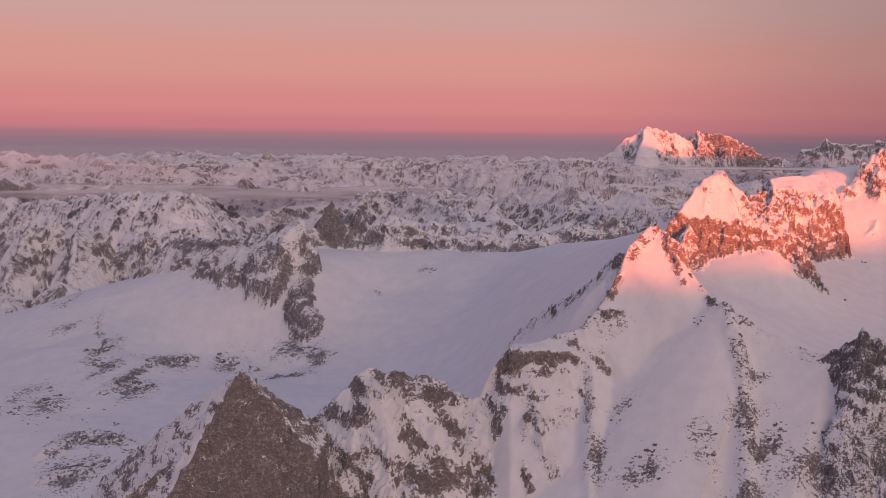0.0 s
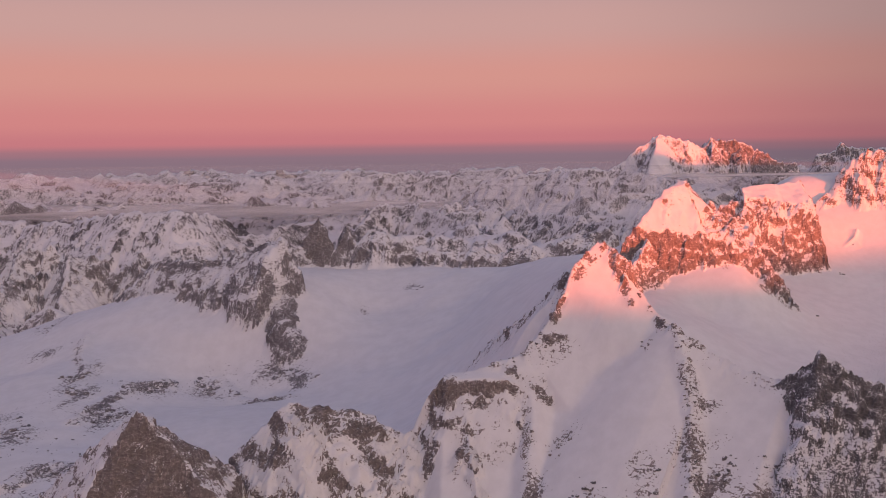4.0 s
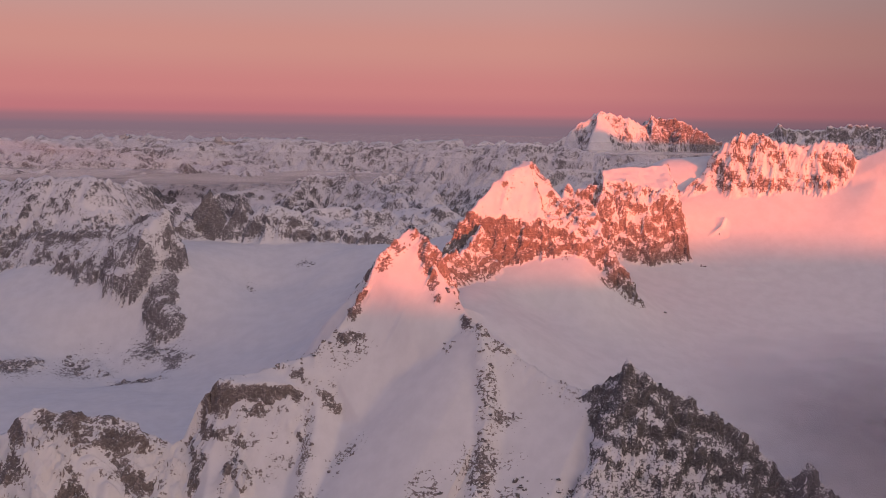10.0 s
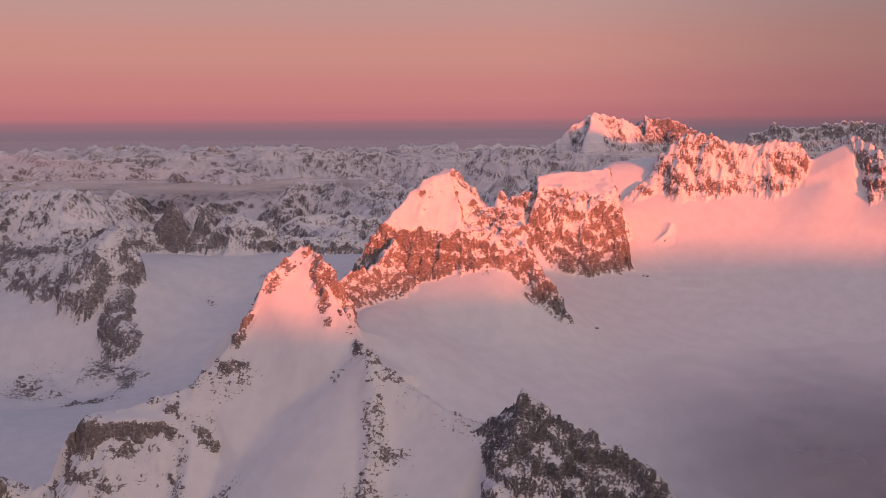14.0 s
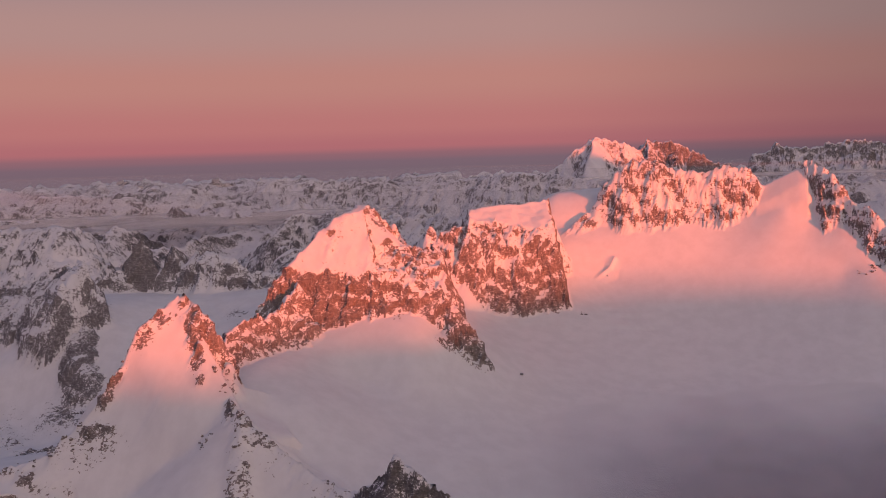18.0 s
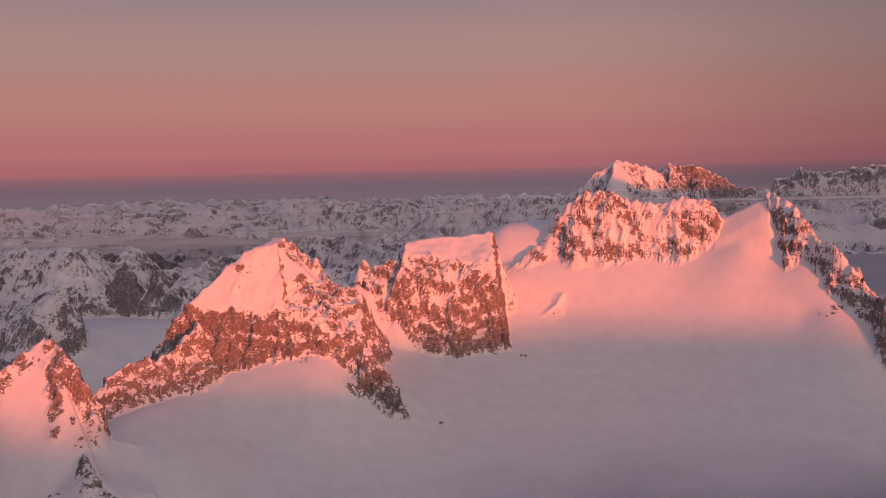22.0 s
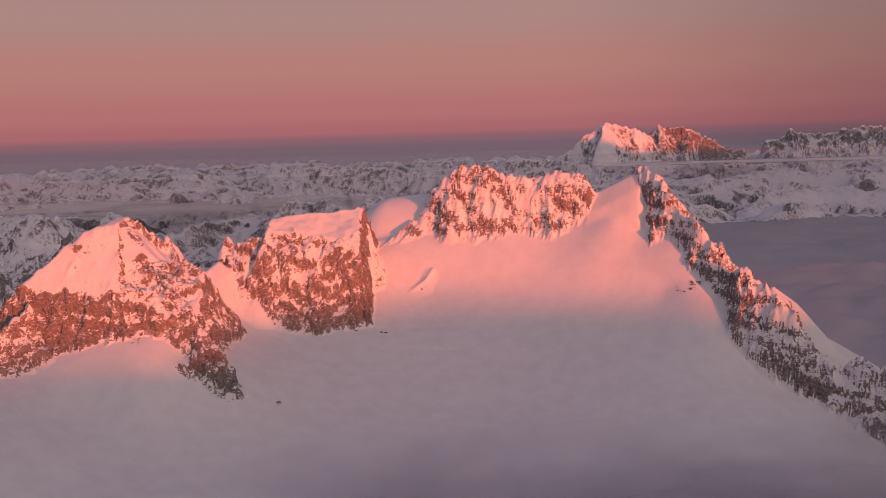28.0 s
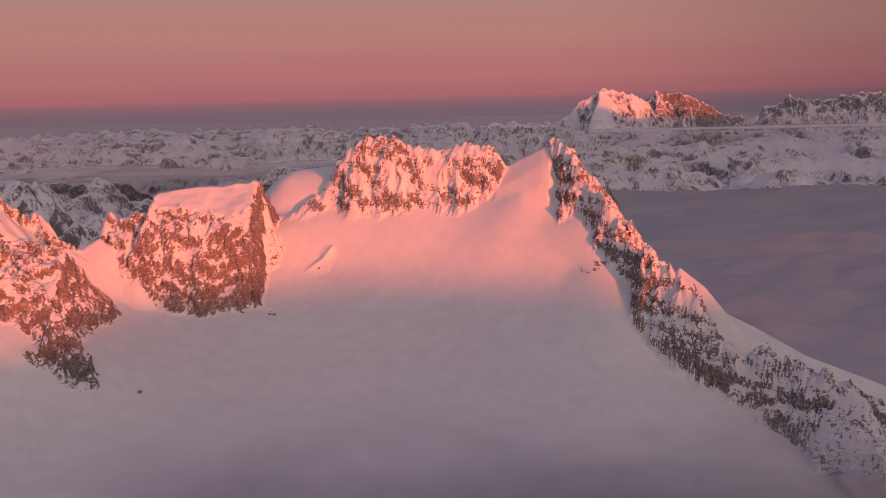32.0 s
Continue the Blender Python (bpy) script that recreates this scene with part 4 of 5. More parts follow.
def link_mesh(name, co, quads, normals, attrs, mat, parent=None, origin=(0, 0, 0)):
    """One mesh object from arrays; the quads may use only some of the points."""
    used, inv = np.unique(quads, return_inverse=True)
    me = bpy.data.meshes.new(name)
    n, f = len(used), len(quads)
    me.vertices.add(n)
    me.vertices.foreach_set("co", (co[used] - np.array(origin)).astype(np.float32).ravel())
    me.loops.add(f * 4)
    me.loops.foreach_set("vertex_index", inv.astype(np.int32).ravel())
    me.polygons.add(f)
    me.polygons.foreach_set("loop_start", np.arange(0, f * 4, 4, dtype=np.int32))
    me.polygons.foreach_set("use_smooth", np.ones(f, bool))
    me.update(calc_edges=True)
    for key, v in attrs.items():
        me.attributes.new(key, "FLOAT", "POINT").data.foreach_set("value", v[used].astype(np.float32))
    if normals is not None:
        me.normals_split_custom_set_from_vertices(normals[used].astype(np.float32))
    me.materials.append(mat)
    ob = new(name, me)
    if parent is not None:
        ob.parent = parent
    else:
        ob.location = origin
    return ob


def thing(name, at, label, category, group="", kind=""):
    ob = new(name)
    ob.empty_display_size = 1.0
    ob.location = at
    return tagged(ob, label, category, group, kind)


THINGS = {
    "front": ("mountain_peak", "pointed snow peak with sunlit tip and rocky ribs", NEAR_MAT),
    "knoll": ("rocky_knoll", "broken rocky knoll dusted with snow below the peak", NEAR_MAT),
    "pyramid": ("rock_pyramid", "bare grey-brown rock pyramid with a snowy shoulder", NEAR_MAT),
    "dark": ("mountain_peak", "dark rock peak streaked with snow, in full shade", DARK_MAT),
    "tall": ("mountain_peak", "tall sunlit peak with snow cap and red rock band", NEAR_MAT),
    "pinnacle": ("rock_pinnacle", "small sunlit rock pinnacle beside the square block", NEAR_MAT),
    "block": ("mountain_peak", "square flat-topped rock block with sheer sunlit face", NEAR_MAT),
    "dome": ("snow_dome", "smooth rounded snow dome behind the summits", NEAR_MAT),
    "summit": ("summit_ridge", "long sunlit summit ridge of fluted rock and ice", NEAR_MAT),
    "arm": ("rock_ridge", "jagged rock ridge running down to the clouds", NEAR_MAT),
    "spires": ("rock_ridge", "grey granite ridge with spires above the lower glacier", LEFT_MAT),
    "horn": ("mountain_peak", "shaded craggy peak at the end of the granite ridge", LEFT_MAT),
    "range_0": ("mountain_range", "shaded snowy range falling to a dark wooded valley", MID_MAT),
    "range_1": ("mountain_range", "craggy snow-streaked mountain above the valley", MID_MAT),
    "range_2": ("mountain_range", "snowy spur with dark rock ribs", MID_MAT),
    "range_3": ("mountain_range", "low shaded spur above the valley mouth", MID_MAT),
    "range_4": ("mountain_range", "pale snowy range behind a band of mist", FAR_MAT),
    "range_5": ("mountain_range", "long jagged far range of pale snow peaks", FAR_MAT),
    "range_6": ("mountain_range", "far snow peaks with one faintly lit top", FAR_MAT),
    "range_7": ("mountain_range", "steep snowy spur falling into the cloud sea", MID_MAT),
    "range_8": ("mountain_range", "broad snowy shoulders beyond the cloud sea", FAR_MAT),
    "range_9": ("mountain_range", "dark-ribbed snowy spur above the cloud sea", MID_MAT),
    "range_10": ("mountain_range", "faint pale snow range dimmed by horizon haze", FAR_MAT),
    "massif": ("mountain_massif", "high glaciated massif with pink sunlit face", FAR_MAT),
    "range_12": ("mountain_range", "far row of dark rocky peaks on the skyline", FAR_MAT),
}
MADE = {}


def blur(a, n):
    for _ in range(n):
        p = np.pad(a, 1, mode="edge")
        a = (p[:-2, 1:-1] + p[2:, 1:-1] + p[1:-1, :-2] + p[1:-1, 2:] + a) / 5
    return a


PATCHY = {"knoll": 1.3, "dark": 0.25, "front": 0.7, "pyramid": 0.6, "arm": 0.5, "spires": 0.6, "horn": 0.7, "summit": 0.6, "tall": 0.3, "block": 0.35}


def lay(x0, x1, y0, y1, step, grain, hole=None):
    """Builds the land over a rectangle: each mountain its own thing, the snow between them part of the ground."""
    X, Y = sheet(x0, x1, y0, y1, step)
    Z, bare, who = land(X, Y)
    gy, gx = np.gradient(Z, step)
    steep = np.hypot(gx, gy)
    if step < 2:
        # draw the grid together where the ground is steep, so that cliffs get their share of it
        w = 1 + 1.1 * np.minimum(blur(steep, 4), 4.5)
        wx, wy = (w[:, 1:] + w[:, :-1]) / 2, (w[1:] + w[:-1]) / 2
        for _ in range(60):
            X[:, 1:-1] = (wx[:, :-1] * X[:, :-2] + wx[:, 1:] * X[:, 2:]) / (wx[:, :-1] + wx[:, 1:])
            Y[1:-1] = (wy[:-1] * Y[:-2] + wy[1:] * Y[2:]) / (wy[:-1] + wy[1:])
        Z, bare, who = land(X, Y)
    du = np.dstack([np.gradient(q, axis=1) for q in (X, Y, Z)])
    dv = np.dstack([np.gradient(q, axis=0) for q in (X, Y, Z)])
    nrm = np.cross(du, dv)
    nrm /= np.linalg.norm(nrm, axis=2, keepdims=True)
    steep = np.hypot(nrm[..., 0], nrm[..., 1]) / np.maximum(nrm[..., 2], 0.05)
    if step < 2:
        # bulges and clefts on steep bare rock, out of the wall and not only up and down
        u = X * 0.83 + Y * 0.56
        push = grain * smooth(bare, 0.3, 0.6) * smooth(steep, 0.9, 2.0) * (0.9 * (ridged((u + 0.4 * Z) / (grain * 3.4), (Z - 0.3 * u) / (grain * 2.6), 4, 701, 0.55) - 0.45) + 0.3 * fbm(u / grain, Z / grain, 3, 711))
        push[0], push[-1], push[:, 0], push[:, -1] = 0, 0, 0, 0
        X, Y = X + nrm[..., 0] * push, Y + nrm[..., 1] * push
        Z = Z + nrm[..., 2] * push
        du = np.dstack([np.gradient(q, axis=1) for q in (X, Y, Z)])
        dv = np.dstack([np.gradient(q, axis=0) for q in (X, Y, Z)])
        nrm = np.cross(du, dv)
        nrm /= np.linalg.norm(nrm, axis=2, keepdims=True)
        steep = np.minimum(np.hypot(nrm[..., 0], nrm[..., 1]) / np.maximum(nrm[..., 2], 0.15), 6)
    nearby = who > -2
    cells = max(1.0, grain / step)
    mean = blur(steep, int(cells * cells * 1.2) + 1) + 0.15
    rel = np.clip(np.log((steep + 0.1) / mean), -1.2, 1.2)         # steeper or flatter than round about
    u = (X * 0.8 + Y * 0.6) / grain
    spots = 0.7 * fbm(u / 3.2, Z / (grain * 2.2), 4, 501) + 1.1 * fbm((X - 0.5 * Y + 0.5 * Z) / (grain * 6), (Z + 0.6 * X) / (grain * 4.5), 4, 503, 0.6)
    hold = smooth(bare, 0.06, 0.35)
    patchy = np.array([PATCHY.get(r["thing"], 0.4) for r in RIDGES] + [0.4, 0.4])[who]
    rock = np.where(nearby, np.clip(bare * 0.92 + hold * (0.48 * rel + (0.3 + 2.2 * bare * np.maximum(1 - bare, 0)) * (patchy if step < 2 else 0.2) * spots - 0.02), 0, 1.5),
                    np.clip(0.18 + 0.3 * smooth(steep, 0.5, 1.3) + 0.34 * rel + 0.25 * spots + 0.1 * smooth(165 - Z, 0, 50), 0, 0.9))
    for ox, oy, rx, ry, v in OUTCROPS:
        near_it = np.where((np.abs(X - ox) < 3 * rx) & (np.abs(Y - oy) < 3 * ry))
        if len(near_it[0]):
            xo, yo, q = X[near_it], Y[near_it], min(rx, ry)
            e = ((xo - ox) / rx) ** 2 + ((yo - oy) / ry) ** 2
            rock[near_it] = np.maximum(rock[near_it], v * np.exp(-e) * (0.85 + 0.9 * fbm(xo / (1.1 * q), yo / (1.6 * q), 4, 531, 0.65)))
    ny, nx = X.shape
    idx = np.arange(ny * nx).reshape(ny, nx)
    quads = np.stack([idx[:-1, :-1], idx[:-1, 1:], idx[1:, 1:], idx[1:, :-1]], 2).reshape(-1, 4)
    cx, cy = X[:-1, :-1].ravel() + step / 2, Y[:-1, :-1].ravel() + step / 2
    keep = np.ones(len(quads), bool)
    for h in hole or []:
        keep &= ~((cx > h[0] + step) & (cx < h[1] - step) & (cy > h[2] + step) & (cy < h[3] - step))
    co = np.stack([X.ravel(), Y.ravel(), Z.ravel()], 1)
    normals = nrm.reshape(-1, 3)
    qwho = who.ravel()[quads[:, 0]]
    return dict(step=step, co=co, quads=quads, keep=keep, normals=normals, rock=rock.ravel(), who=qwho, bare=bare.ravel()[quads[:, 0]], shape=(ny - 1, nx - 1))


def pieces(cls):
    """Connected patches of equal class on a grid: a patch number for each cell."""
    ny, nx = cls.shape
    up, runs, prev = [], np.zeros(cls.shape, int), None

    def root(i):
        while up[i] != i:
            up[i] = up[up[i]]
            i = up[i]
        return i
    for j in range(ny):
        cut = np.r_[True, cls[j, 1:] != cls[j, :-1]]
        first = len(up)
        runs[j] = first + np.cumsum(cut) - 1
        up.extend(range(first, runs[j, -1] + 1))
        if j:
            same = cls[j] == cls[j - 1]
            pairs = np.unique(np.stack([runs[j][same], runs[j - 1][same]], 1), axis=0)
            for a, c in pairs:
                a, c = root(a), root(c)
                if a != c:
                    up[max(a, c)] = min(a, c)
    roots = np.array([root(i) for i in range(len(up))])
    return np.unique(roots[runs], return_inverse=True)[1].reshape(cls.shape)


def classes(g, least):
    """Which thing and part each cell belongs to; scraps too small to stand alone join what lies beside them."""
    names = list(THINGS)
    owner = np.array([names.index(r["thing"]) for r in RIDGES] + [-1, -1])
    shape = g["shape"]
    who = g["who"].reshape(shape)
    soft = blur(g["bare"].reshape(shape), 6 if g["step"] < 2 else 3)
    rocky = soft > 0.3
    if g["step"] >= 2:                       # far off, the barer half of each range is its rock, the rest its snow
        for k in range(len(names)):
            mine = (who >= 0) & (owner[who] == k)
            if mine.any():
                rocky = np.where(mine, soft > np.median(soft[mine]), rocky)
    cls = np.where(who >= 0, owner[who] * 2 + rocky, -2)
    cls = np.where(g["keep"].reshape(shape), cls, -9)
    for _ in range(6):
        lab = pieces(cls)
        small = np.bincount(lab.ravel())[lab] < least
        if not small.any():
            break
        fill = cls.copy()
        for ax, sh in ((1, 1), (0, 1), (1, -1), (0, -1)):
            fill = np.where(small, np.roll(fill, sh, ax), fill)
        cls = fill
    return cls, pieces(cls)


def mountains(g, least=160):
    cls, lab = classes(g, least)
    g["field"] = (cls < 0).ravel()
    lab, flat = lab.ravel(), cls.ravel()
    keep = g["keep"]
    for k, (key, (name, label, mat)) in enumerate(THINGS.items()):
        mine = (flat // 2 == k) & (flat >= 0) & keep
        if mine.sum() < 40:
            continue
        if key not in MADE:
            top = next(r["crest"] for r in RIDGES if r["thing"] == key)
            MADE[key] = thing(name, (float(top[:, 0].mean()), float(top[:, 1].mean()), float(top[:, 2].min() - 20)), label, "mountain", "far ranges" if name.startswith("mountain_") and k > 11 else "mountains round the glacier")
        at = tuple(MADE[key].location)
        for i in np.unique(lab[mine]):
            part = mine & (lab == i)
            if part.sum() > 8:
                rocky = flat[np.argmax(part)] % 2 == 1
                link_mesh("rock_face" if rocky else "snow_slope", g["co"], g["quads"][part], g["normals"], {"rock": g["rock"]}, mat, MADE[key], at)


def snowfield(g, name, label, mat, category="glacier"):
    mine = g["field"] & g["keep"]
    ob = link_mesh(name, g["co"], g["quads"][mine], g["normals"], {"rock": g["rock"]}, mat)
    return tagged(ob, label, category, kind="structure")


OUTCROPS = [(18.4, 168.4, 1.8, 0.9, 0.66), (16.6, 167.0, 1.3, 0.9, 0.74), (12, 160.2, 3.2, 1.56, 0.64), (-105, 407, 11, 12, 0.74), (-80, 412, 12, 8, 0.74), (-79, 384, 13, 5, 0.74), (-68, 400, 5, 10, 0.72), (-130, 393, 10, 10, 0.74), (-132, 353, 9, 16, 0.74), (-157, 393, 5, 28, 0.72), (-148, 372, 5, 18, 0.74), (-158, 330, 12, 14, 0.66), (-165, 345, 10, 16, 0.54),
            (-128, 298, 13, 8, 0.74), (-127, 280, 10, 8, 0.74), (-126, 270, 6, 8, 0.74), (-46, 450, 3, 5, 0.54), (-26, 466, 4, 5, 0.52), (-205, 490, 8, 28, 0.49), (-190, 440, 10, 10, 0.46),
            (7, 141.5, 2.4, 4.55, 0.76), (12.6, 149, 3, 1.3, 0.72), (6.4, 150.5, 0.9, 3.12, 0.78), (22.4, 137, 2.4, 3.9, 0.74), (30, 140.4, 4.5, 2.34, 0.70), (31, 135.4, 3, 2.6, 0.84), (40, 131.4, 9, 3.38, 0.84), (48, 131, 5, 4.55, 0.84), (13, 136, 4.5, 2.08, 0.76), (33, 145.5, 3, 1.56, 0.59), (26, 129, 5, 2.6, 0.79)]

NEAR = (-76, 192, 100, 276)
LEFT = (-344, 92, 196, 700)
near = lay(*NEAR, 0.32, 1.0)
mountains(near)
snowfield(near, "upper_glacier", "smooth shaded snow of the upper glacier basin", NEAR_MAT)
left_land = lay(*LEFT, 1.2, 3.0, [NEAR])
mountains(left_land)
snowfield(left_land, "lower_glacier", "broad shaded snow of the lower glacier", LEFT_MAT)
INNER, MIDDLE = (-700, 860, 640, 2000), (-1200, 1400, 240, 2000)
MASSIF, BEYOND, FARTHER = (380, 1100, 2900, 3240), (-1500, 1940, 1900, 3260), (-2700, 2900, 1900, 4800)
for zone, step, grain, holes, names, mat in (
        (INNER, 3.2, 8.0, [LEFT], ("valley_country", "shaded snowy hills and dark valleys beyond the glacier"), MID_MAT),
        (MIDDLE, 8.0, 16.0, [NEAR, LEFT, INNER], ("valley_sides", "shaded snowy hills beside the valleys"), MID_MAT),
        (MASSIF, 4.0, 10.0, [], ("massif_foot", "snowy foot of the lit massif"), FAR_MAT),
        (BEYOND, 5.2, 12.0, [MIDDLE, MASSIF], ("far_country", "pale distant hills and ranges under the horizon"), FAR_MAT),
        (FARTHER, 14.0, 24.0, [MIDDLE, BEYOND], ("horizon_country", "faint hills out to the horizon"), FAR_MAT)):
    ground_ = lay(*zone, step, grain, holes)
    mountains(ground_, 300)
    snowfield(ground_, *names, mat, "hills")


def outer_ground():
    """The country behind and beside the camera, out to the horizon."""
    X, Y = sheet(-5600, 6400, -3000, 5600, 60.0)
    Z = far_land(X.ravel(), Y.ravel())
    Z = Z.reshape(X.shape) - 25
    gy, gx = np.gradient(Z, 60.0)
    nrm = np.dstack([-gx, -gy, np.ones_like(Z)])
    nrm /= np.linalg.norm(nrm, axis=2, keepdims=True)
    ny, nx = X.shape
    idx = np.arange(ny * nx).reshape(ny, nx)
    quads = np.stack([idx[:-1, :-1], idx[:-1, 1:], idx[1:, 1:], idx[1:, :-1]], 2).reshape(-1, 4)
    cx, cy = X[:-1, :-1].ravel() + 30, Y[:-1, :-1].ravel() + 30
    keep = np.ones(len(quads), bool)
    for h in (NEAR, LEFT, MIDDLE, FARTHER):
        keep &= ~((cx > h[0] + 60) & (cx < h[1] - 60) & (cy > h[2] + 60) & (cy < h[3] - 60))
    co = np.stack([X.ravel(), Y.ravel(), Z.ravel()], 1)
    rock = np.clip(0.2 + 0.4 * smooth(np.hypot(gx, gy), 0.3, 1.0), 0, 1).ravel()
    tagged(link_mesh("ground", co, quads[keep], nrm.reshape(-1, 3), {"rock": rock}, FAR_MAT), "snowy mountain country reaching to the horizon", "ground", kind="structure")


def unseen_shade_range():
    """An unseen range added behind the camera, its crest shaped to block the low sun."""
    U, V = sheet(-2600, 4700, 430, 810, 10.0)
    X, Y = V * SUN_DIR[0] - U * SUN_DIR[1], V * SUN_DIR[1] + U * SUN_DIR[0]
    # crest raised to shade the far ranges, left low for the lit massif
    Z = 281.2 + 34 * smooth(U, 450, 600) * smooth(2200 - U, 0, 60) + 52 * smooth(U, 2600, 2690) + 1.6 * fbm(U / 90, U * 0, 3, 301) - np.abs(V - 620) * 0.8 + ridged(X / 60, Y / 60, 4, 305) * smooth(np.abs(V - 620), 0, 60) * 14
    gv, gu = np.gradient(Z, 10.0)
    nx_, ny_ = gv * SUN_DIR[0] - gu * SUN_DIR[1], gv * SUN_DIR[1] + gu * SUN_DIR[0]
    nrm = np.dstack([-nx_, -ny_, np.ones_like(Z)])
    nrm /= np.linalg.norm(nrm, axis=2, keepdims=True)
    idx = np.arange(X.size).reshape(X.shape)
    quads = np.stack([idx[:-1, :-1], idx[1:, :-1], idx[1:, 1:], idx[:-1, 1:]], 2).reshape(-1, 4)
    rock = np.clip(0.25 + 0.3 * smooth(np.hypot(gu, gv), 0.6, 1.2), 0, 1).ravel()
    ob = link_mesh("unseen_shade_range", np.stack([X.ravel(), Y.ravel(), Z.ravel()], 1), quads[:, ::-1], nrm.reshape(-1, 3), {"rock": rock}, MID_MAT)
    tagged(ob, "unseen range added behind the camera to shade the lower slopes", "mountain range", kind="structure")


outer_ground()
unseen_shade_range()


def cloud(name, x0, x1, y0, y1, step, z, lumps, mat, label, edge=0.25, seed=400, rise=1.0, billow=0.0, lean=0.0, over=0.0):
    """A lumpy sheet of mist that thins out towards its edges."""
    X, Y = sheet(x0, x1, y0, y1, step)
    cx, cy = (X - x0) / (x1 - x0), (Y - y0) / (y1 - y0)
    Z = z + rise * lumps * (fbm(X / (lumps * 14), Y / (lumps * 14), 4, seed) + 0.3 * fbm(X / (lumps * 4), Y / (lumps * 4), 3, seed + 9))
    Z = Z + lumps * billow * (np.abs(fbm(X / (lumps * 6), Y / (lumps * 6), 4, seed + 5, 0.55)) * 1.6 - 0.4)
    rim = np.minimum(np.minimum(cx, 1 - cx), np.minimum(cy, 1 - cy))
    thick = smooth(rim + 0.1 * fbm(cx * 5, cy * 5, 4, seed + 3), 0.02, edge)
    if over:
        thick = thick * smooth(Z - field(X, Y), 0.0, over)
    gy, gx = np.gradient(Z, step)
    nrm = np.dstack([-gx + lean * SUN_DIR[0], -gy + lean * SUN_DIR[1], np.ones_like(Z)])     # lean bends the normals sunwards to brighten the mist
    nrm /= np.linalg.norm(nrm, axis=2, keepdims=True)
    ny, nx = X.shape
    idx = np.arange(ny * nx).reshape(ny, nx)
    quads = np.stack([idx[:-1, :-1], idx[:-1, 1:], idx[1:, 1:], idx[1:, :-1]], 2).reshape(-1, 4)
    ob = link_mesh(name, np.stack([X.ravel(), Y.ravel(), Z.ravel()], 1), quads, nrm.reshape(-1, 3), {"thick": thick.ravel()}, mat)
    return tagged(ob, label, "cloud", "clouds in the valleys", "stuff")


cloud("cloud_sea", 150, 1100, 230, 1700, 10.0, 172, 11.0, CLOUD_MAT, "grey cloud sea filling the valley", 0.12, billow=0.5)
cloud("mist_band", -1600, 340, 1600, 2380, 14.0, 193, 12.0, VEIL_MAT, "thin mist band in front of the far ranges", 0.4, 430, rise=0.12, lean=0.9)
cloud("mist_band", 260, 1700, 2400, 2940, 14.0, 230, 12.0, VEIL_MAT, "thin mist band below the lit massif", 0.4, 460, rise=0.1, lean=0.9)
for lift in range(2):
    cloud("haze_layer", -2600, 2800, 720 + 300 * lift, 4780, 60.0, 254 - 30 * lift, 20.0, HAZE_MAT, "faint haze layer over the far valleys", 0.2, 470 + lift, rise=0.02, lean=0.9)
for lift in range(3):
    cloud("glacier_fog", 52 + 6 * lift, 176, 50, 190 - 4 * lift, 2.0, 261 + 3.0 * lift, 1.6, FOG_MAT, "thin fog drifting over the upper glacier", 0.3, 490 + lift, over=11.0)

# ---- single rocks that stick out of the snow ----


def rock_mesh(seed, mat):
    """A chipped, flat-based rock about one metre across, with a little snow held on top."""
    rng = random.Random(seed)
    bm = bmesh.new()
    bmesh.ops.create_icosphere(bm, subdivisions=2, radius=0.5)
    cuts = [Vector((rng.uniform(-1, 1), rng.uniform(-1, 1), rng.uniform(-0.3, 1))).normalized() for _ in range(7)]
    for v in bm.verts:
        for c in cuts:
            over = v.co.dot(c) - rng.uniform(0.26, 0.34)
            if over > 0:
                v.co -= c * over * 0.9
        v.co.x *= 1.25
        v.co.z = max(v.co.z * 0.85, -0.2)
    me = bpy.data.meshes.new("boulder")
    bm.to_mesh(me)
    bm.free()
    top = np.zeros(len(me.vertices) * 3)
    me.vertices.foreach_get("co", top)
    z = top.reshape(-1, 3)[:, 2]
    me.attributes.new("rock", "FLOAT", "POINT").data.foreach_set("value", np.where(z > 0.22, 0.42, 0.9).astype(np.float32))
    me.materials.append(mat)
    return me


ROCKS = {m.name: [rock_mesh(900 + k, m) for k in range(5)] for m in (NEAR_MAT, DARK_MAT, LEFT_MAT)}
RNG = random.Random(77)


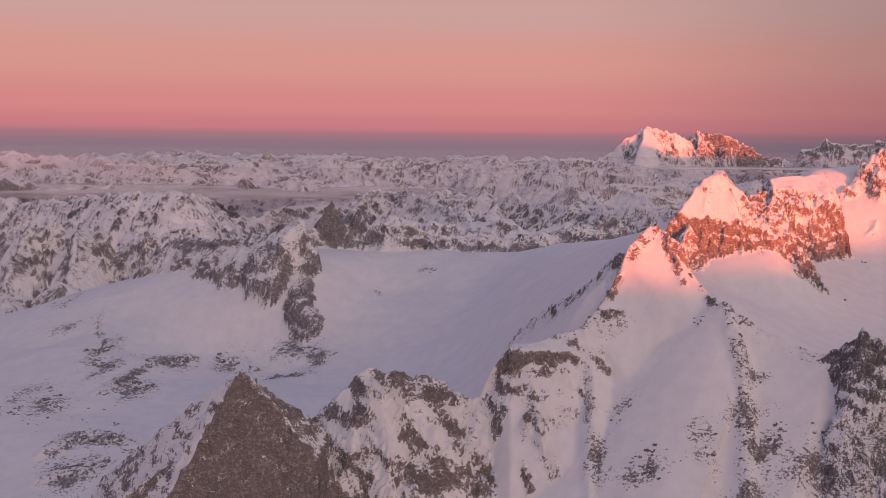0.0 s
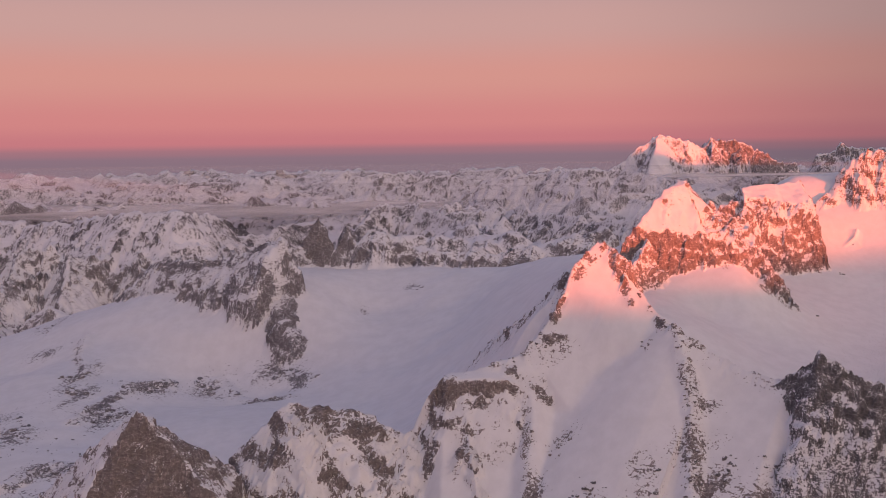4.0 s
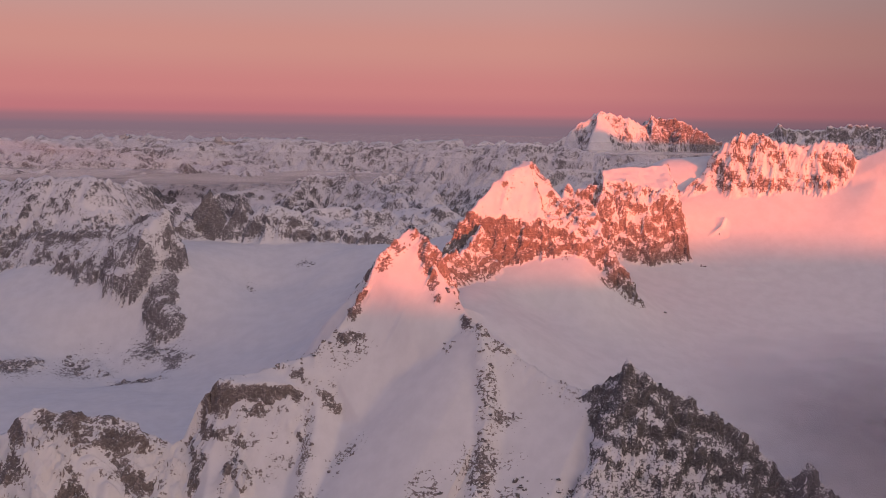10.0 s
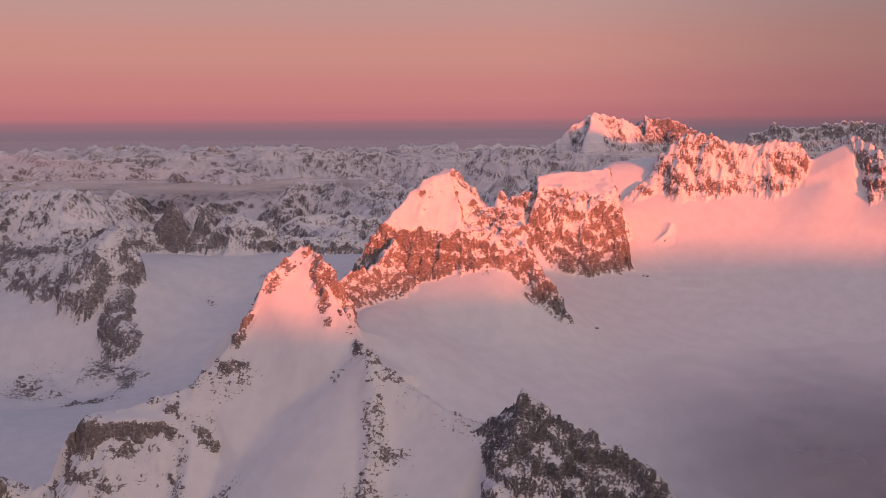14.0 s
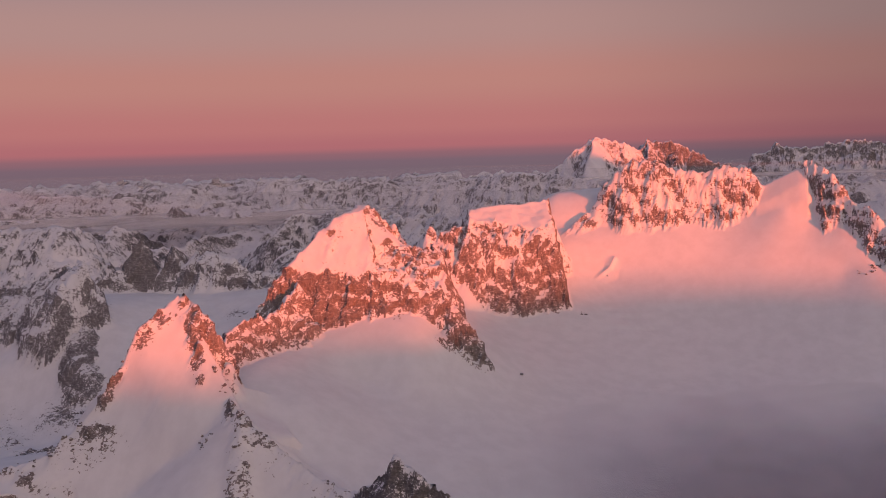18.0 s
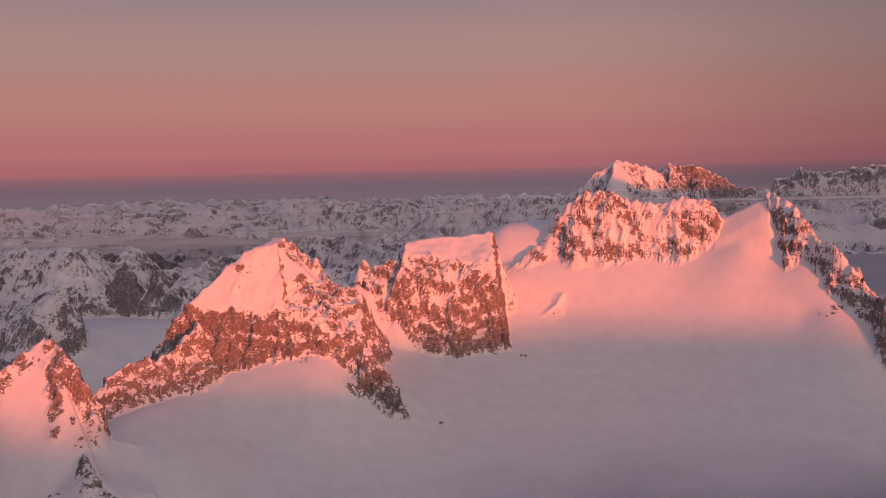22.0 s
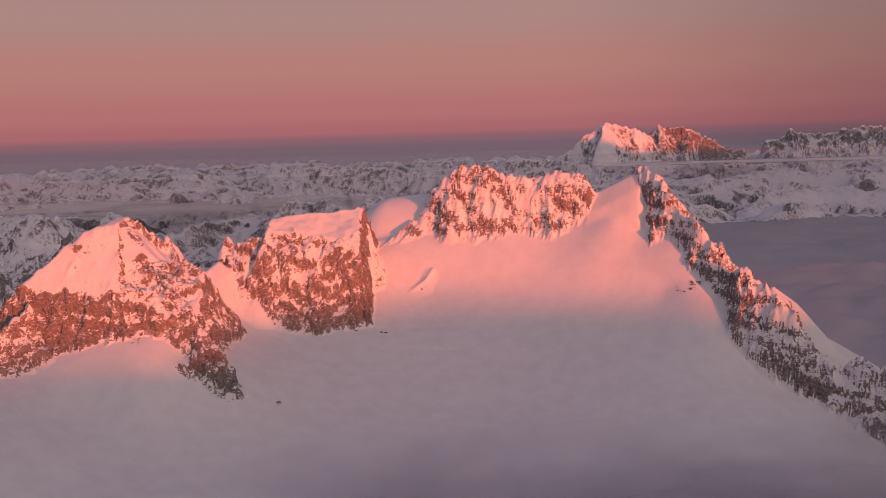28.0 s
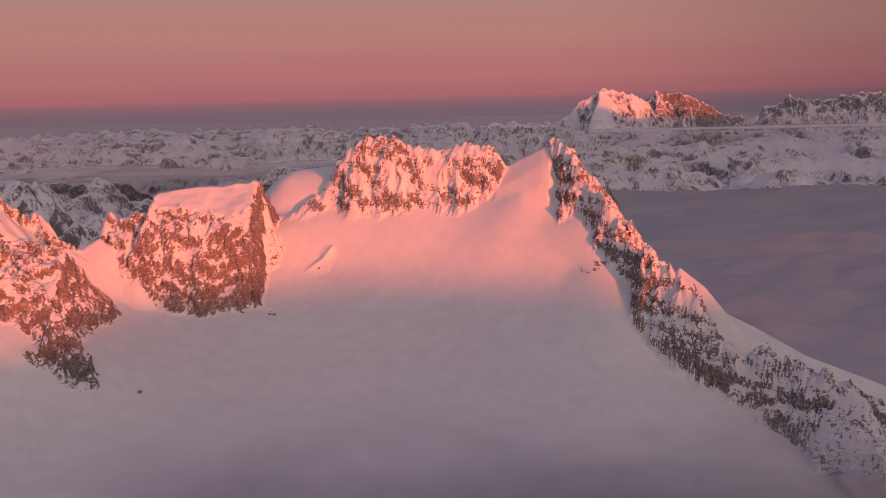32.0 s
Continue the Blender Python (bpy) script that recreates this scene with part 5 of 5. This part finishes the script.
def strew(parent, mat, line, width, count, small, large):
    """Rocks along a line of the plan, sunk a little into the snow, as parts of the thing that they belong to."""
    spots = []
    legs = list(zip(line[:-1], line[1:])) or [(line[0], line[0])]
    for n in range(count):
        if n % 5 == 0:                      # rocks lie in small clusters
            a, b = RNG.choice(legs)
            s = RNG.random()
            mid = (a[0] + s * (b[0] - a[0]) + RNG.gauss(0, width), a[1] + s * (b[1] - a[1]) + RNG.gauss(0, width))
        spots.append((mid[0] + RNG.gauss(0, 0.45 * width + 0.1), mid[1] + RNG.gauss(0, 0.45 * width + 0.1)))
    xy = np.array(spots)
    z = land(xy[:, :1], xy[:, 1:])[0].ravel()
    base = parent.location
    for (x, y), h in zip(spots, z):
        ob = new("boulder", RNG.choice(ROCKS[mat.name]))
        ob.parent = parent
        s = small + (large - small) * RNG.random() ** 2.2
        ob.location = (x - base[0], y - base[1], float(h) + 0.05 * s - base[2])
        ob.rotation_euler = (RNG.uniform(-0.35, 0.35), RNG.uniform(-0.35, 0.35), RNG.uniform(0, 6.28))
        ob.scale = (s * RNG.uniform(0.8, 1.5), s * RNG.uniform(0.7, 1.1), s * RNG.uniform(0.6, 1.1))


front = MADE["front"]
strew(front, NEAR_MAT, [(30.3, 156), (30.7, 152), (30.9, 148), (30, 142), (28.4, 135)], 0.5, 90, 0.15, 0.75)
strew(front, NEAR_MAT, [(25.6, 165), (28.5, 160), (30.3, 156), (35.7, 152.6)], 0.35, 45, 0.15, 0.8)
strew(front, NEAR_MAT, [(15.5, 167.2), (12.6, 165), (9.3, 162.3), (6.8, 160.4), (1, 159)], 0.35, 45, 0.15, 0.8)
strew(front, NEAR_MAT, [(10, 160.5), (14, 161)], 0.5, 26, 0.15, 0.7)
strew(front, NEAR_MAT, [(25.8, 157), (26, 155)], 0.35, 10, 0.1, 0.5)
strew(front, NEAR_MAT, [(30, 146), (34.5, 145)], 0.6, 22, 0.1, 0.45)
strew(front, NEAR_MAT, [(8, 152), (7.2, 148.5)], 0.25, 14, 0.15, 0.6)
strew(front, NEAR_MAT, [(7.5, 147), (13, 148.5)], 0.6, 26, 0.15, 0.7)
strew(front, DARK_MAT, [(24, 134), (31, 137), (38, 138)], 1.4, 60, 0.15, 0.9)
strew(front, DARK_MAT, [(8, 138), (16, 136), (24, 131)], 1.6, 40, 0.15, 0.9)
strew(MADE["block"], NEAR_MAT, [(76, 222.3), (81.7, 220.7)], 0.5, 26, 0.15, 0.6)
strew(MADE["tall"], NEAR_MAT, [(45, 194.3), (52, 192.4)], 0.5, 22, 0.15, 0.7)
strew(MADE["dark"], DARK_MAT, [(42.5, 144.5), (45, 141)], 0.8, 20, 0.1, 0.5)
strew(MADE["arm"], NEAR_MAT, [(135.2, 217.4), (132.4, 216.8), (129.2, 219.2)], 0.25, 26, 0.2, 0.7)
strew(MADE["arm"], NEAR_MAT, [(151, 202), (155, 199), (160, 195)], 1.2, 26, 0.2, 0.9)


def outcrop(line, width, count, small, large, label):
    x, y = line[0]
    z = float(land(np.array([[x]]), np.array([[y]]))[0][0, 0])
    ob = thing("rock_outcrop", (x, y, z), label, "rock", "outcrops on the lower glacier")
    strew(ob, LEFT_MAT, line, width, count, small, large)


OUTCROP_LABEL = "dark broken rocks breaking through the lower glacier"
outcrop([(67.6, 195.9)], 0.05, 1, 0.9, 1.0, "single snow-banked boulder on the upper glacier")
outcrop([(-113, 412), (-105, 407), (-96, 400.5)], 2.6, 50, 0.5, 3.2, OUTCROP_LABEL)
outcrop([(-90, 417), (-71, 407)], 1.4, 34, 0.5, 2.4, OUTCROP_LABEL)
outcrop([(-90, 384.5), (-67, 383)], 1.4, 34, 0.5, 2.2, OUTCROP_LABEL)
outcrop([(-135, 389), (-125, 399)], 2.6, 44, 0.5, 2.8, OUTCROP_LABEL)
outcrop([(-137, 346), (-128, 362)], 2.8, 50, 0.5, 2.8, OUTCROP_LABEL)
outcrop([(-157, 404), (-157, 384), (-147, 370)], 2.4, 60, 0.5, 2.6, OUTCROP_LABEL)
outcrop([(-162, 324), (-153, 337)], 4.0, 46, 0.4, 2.0, OUTCROP_LABEL)
outcrop([(-138, 296), (-118, 299)], 2.6, 56, 0.5, 2.6, OUTCROP_LABEL)
outcrop([(-133, 278), (-120, 280)], 2.4, 44, 0.5, 2.6, OUTCROP_LABEL)
outcrop([(-48, 451), (-44, 448)], 0.8, 8, 0.5, 1.4, "few small rocks scattered on smooth glacier snow")
outcrop([(-30, 470), (-22, 462)], 1.4, 10, 0.5, 1.6, "few small rocks scattered on smooth glacier snow")
outcrop([(-200, 470), (-205, 500)], 4.0, 20, 0.5, 2.0, OUTCROP_LABEL)
outcrop([(-178, 322), (-160, 352), (-142, 322), (-132, 306)], 7.0, 70, 0.3, 1.5, "small scattered rocks on the lower glacier snow")
outcrop([(-122, 372), (-140, 400), (-112, 392)], 6.0, 40, 0.3, 1.3, "small scattered rocks on the lower glacier snow")
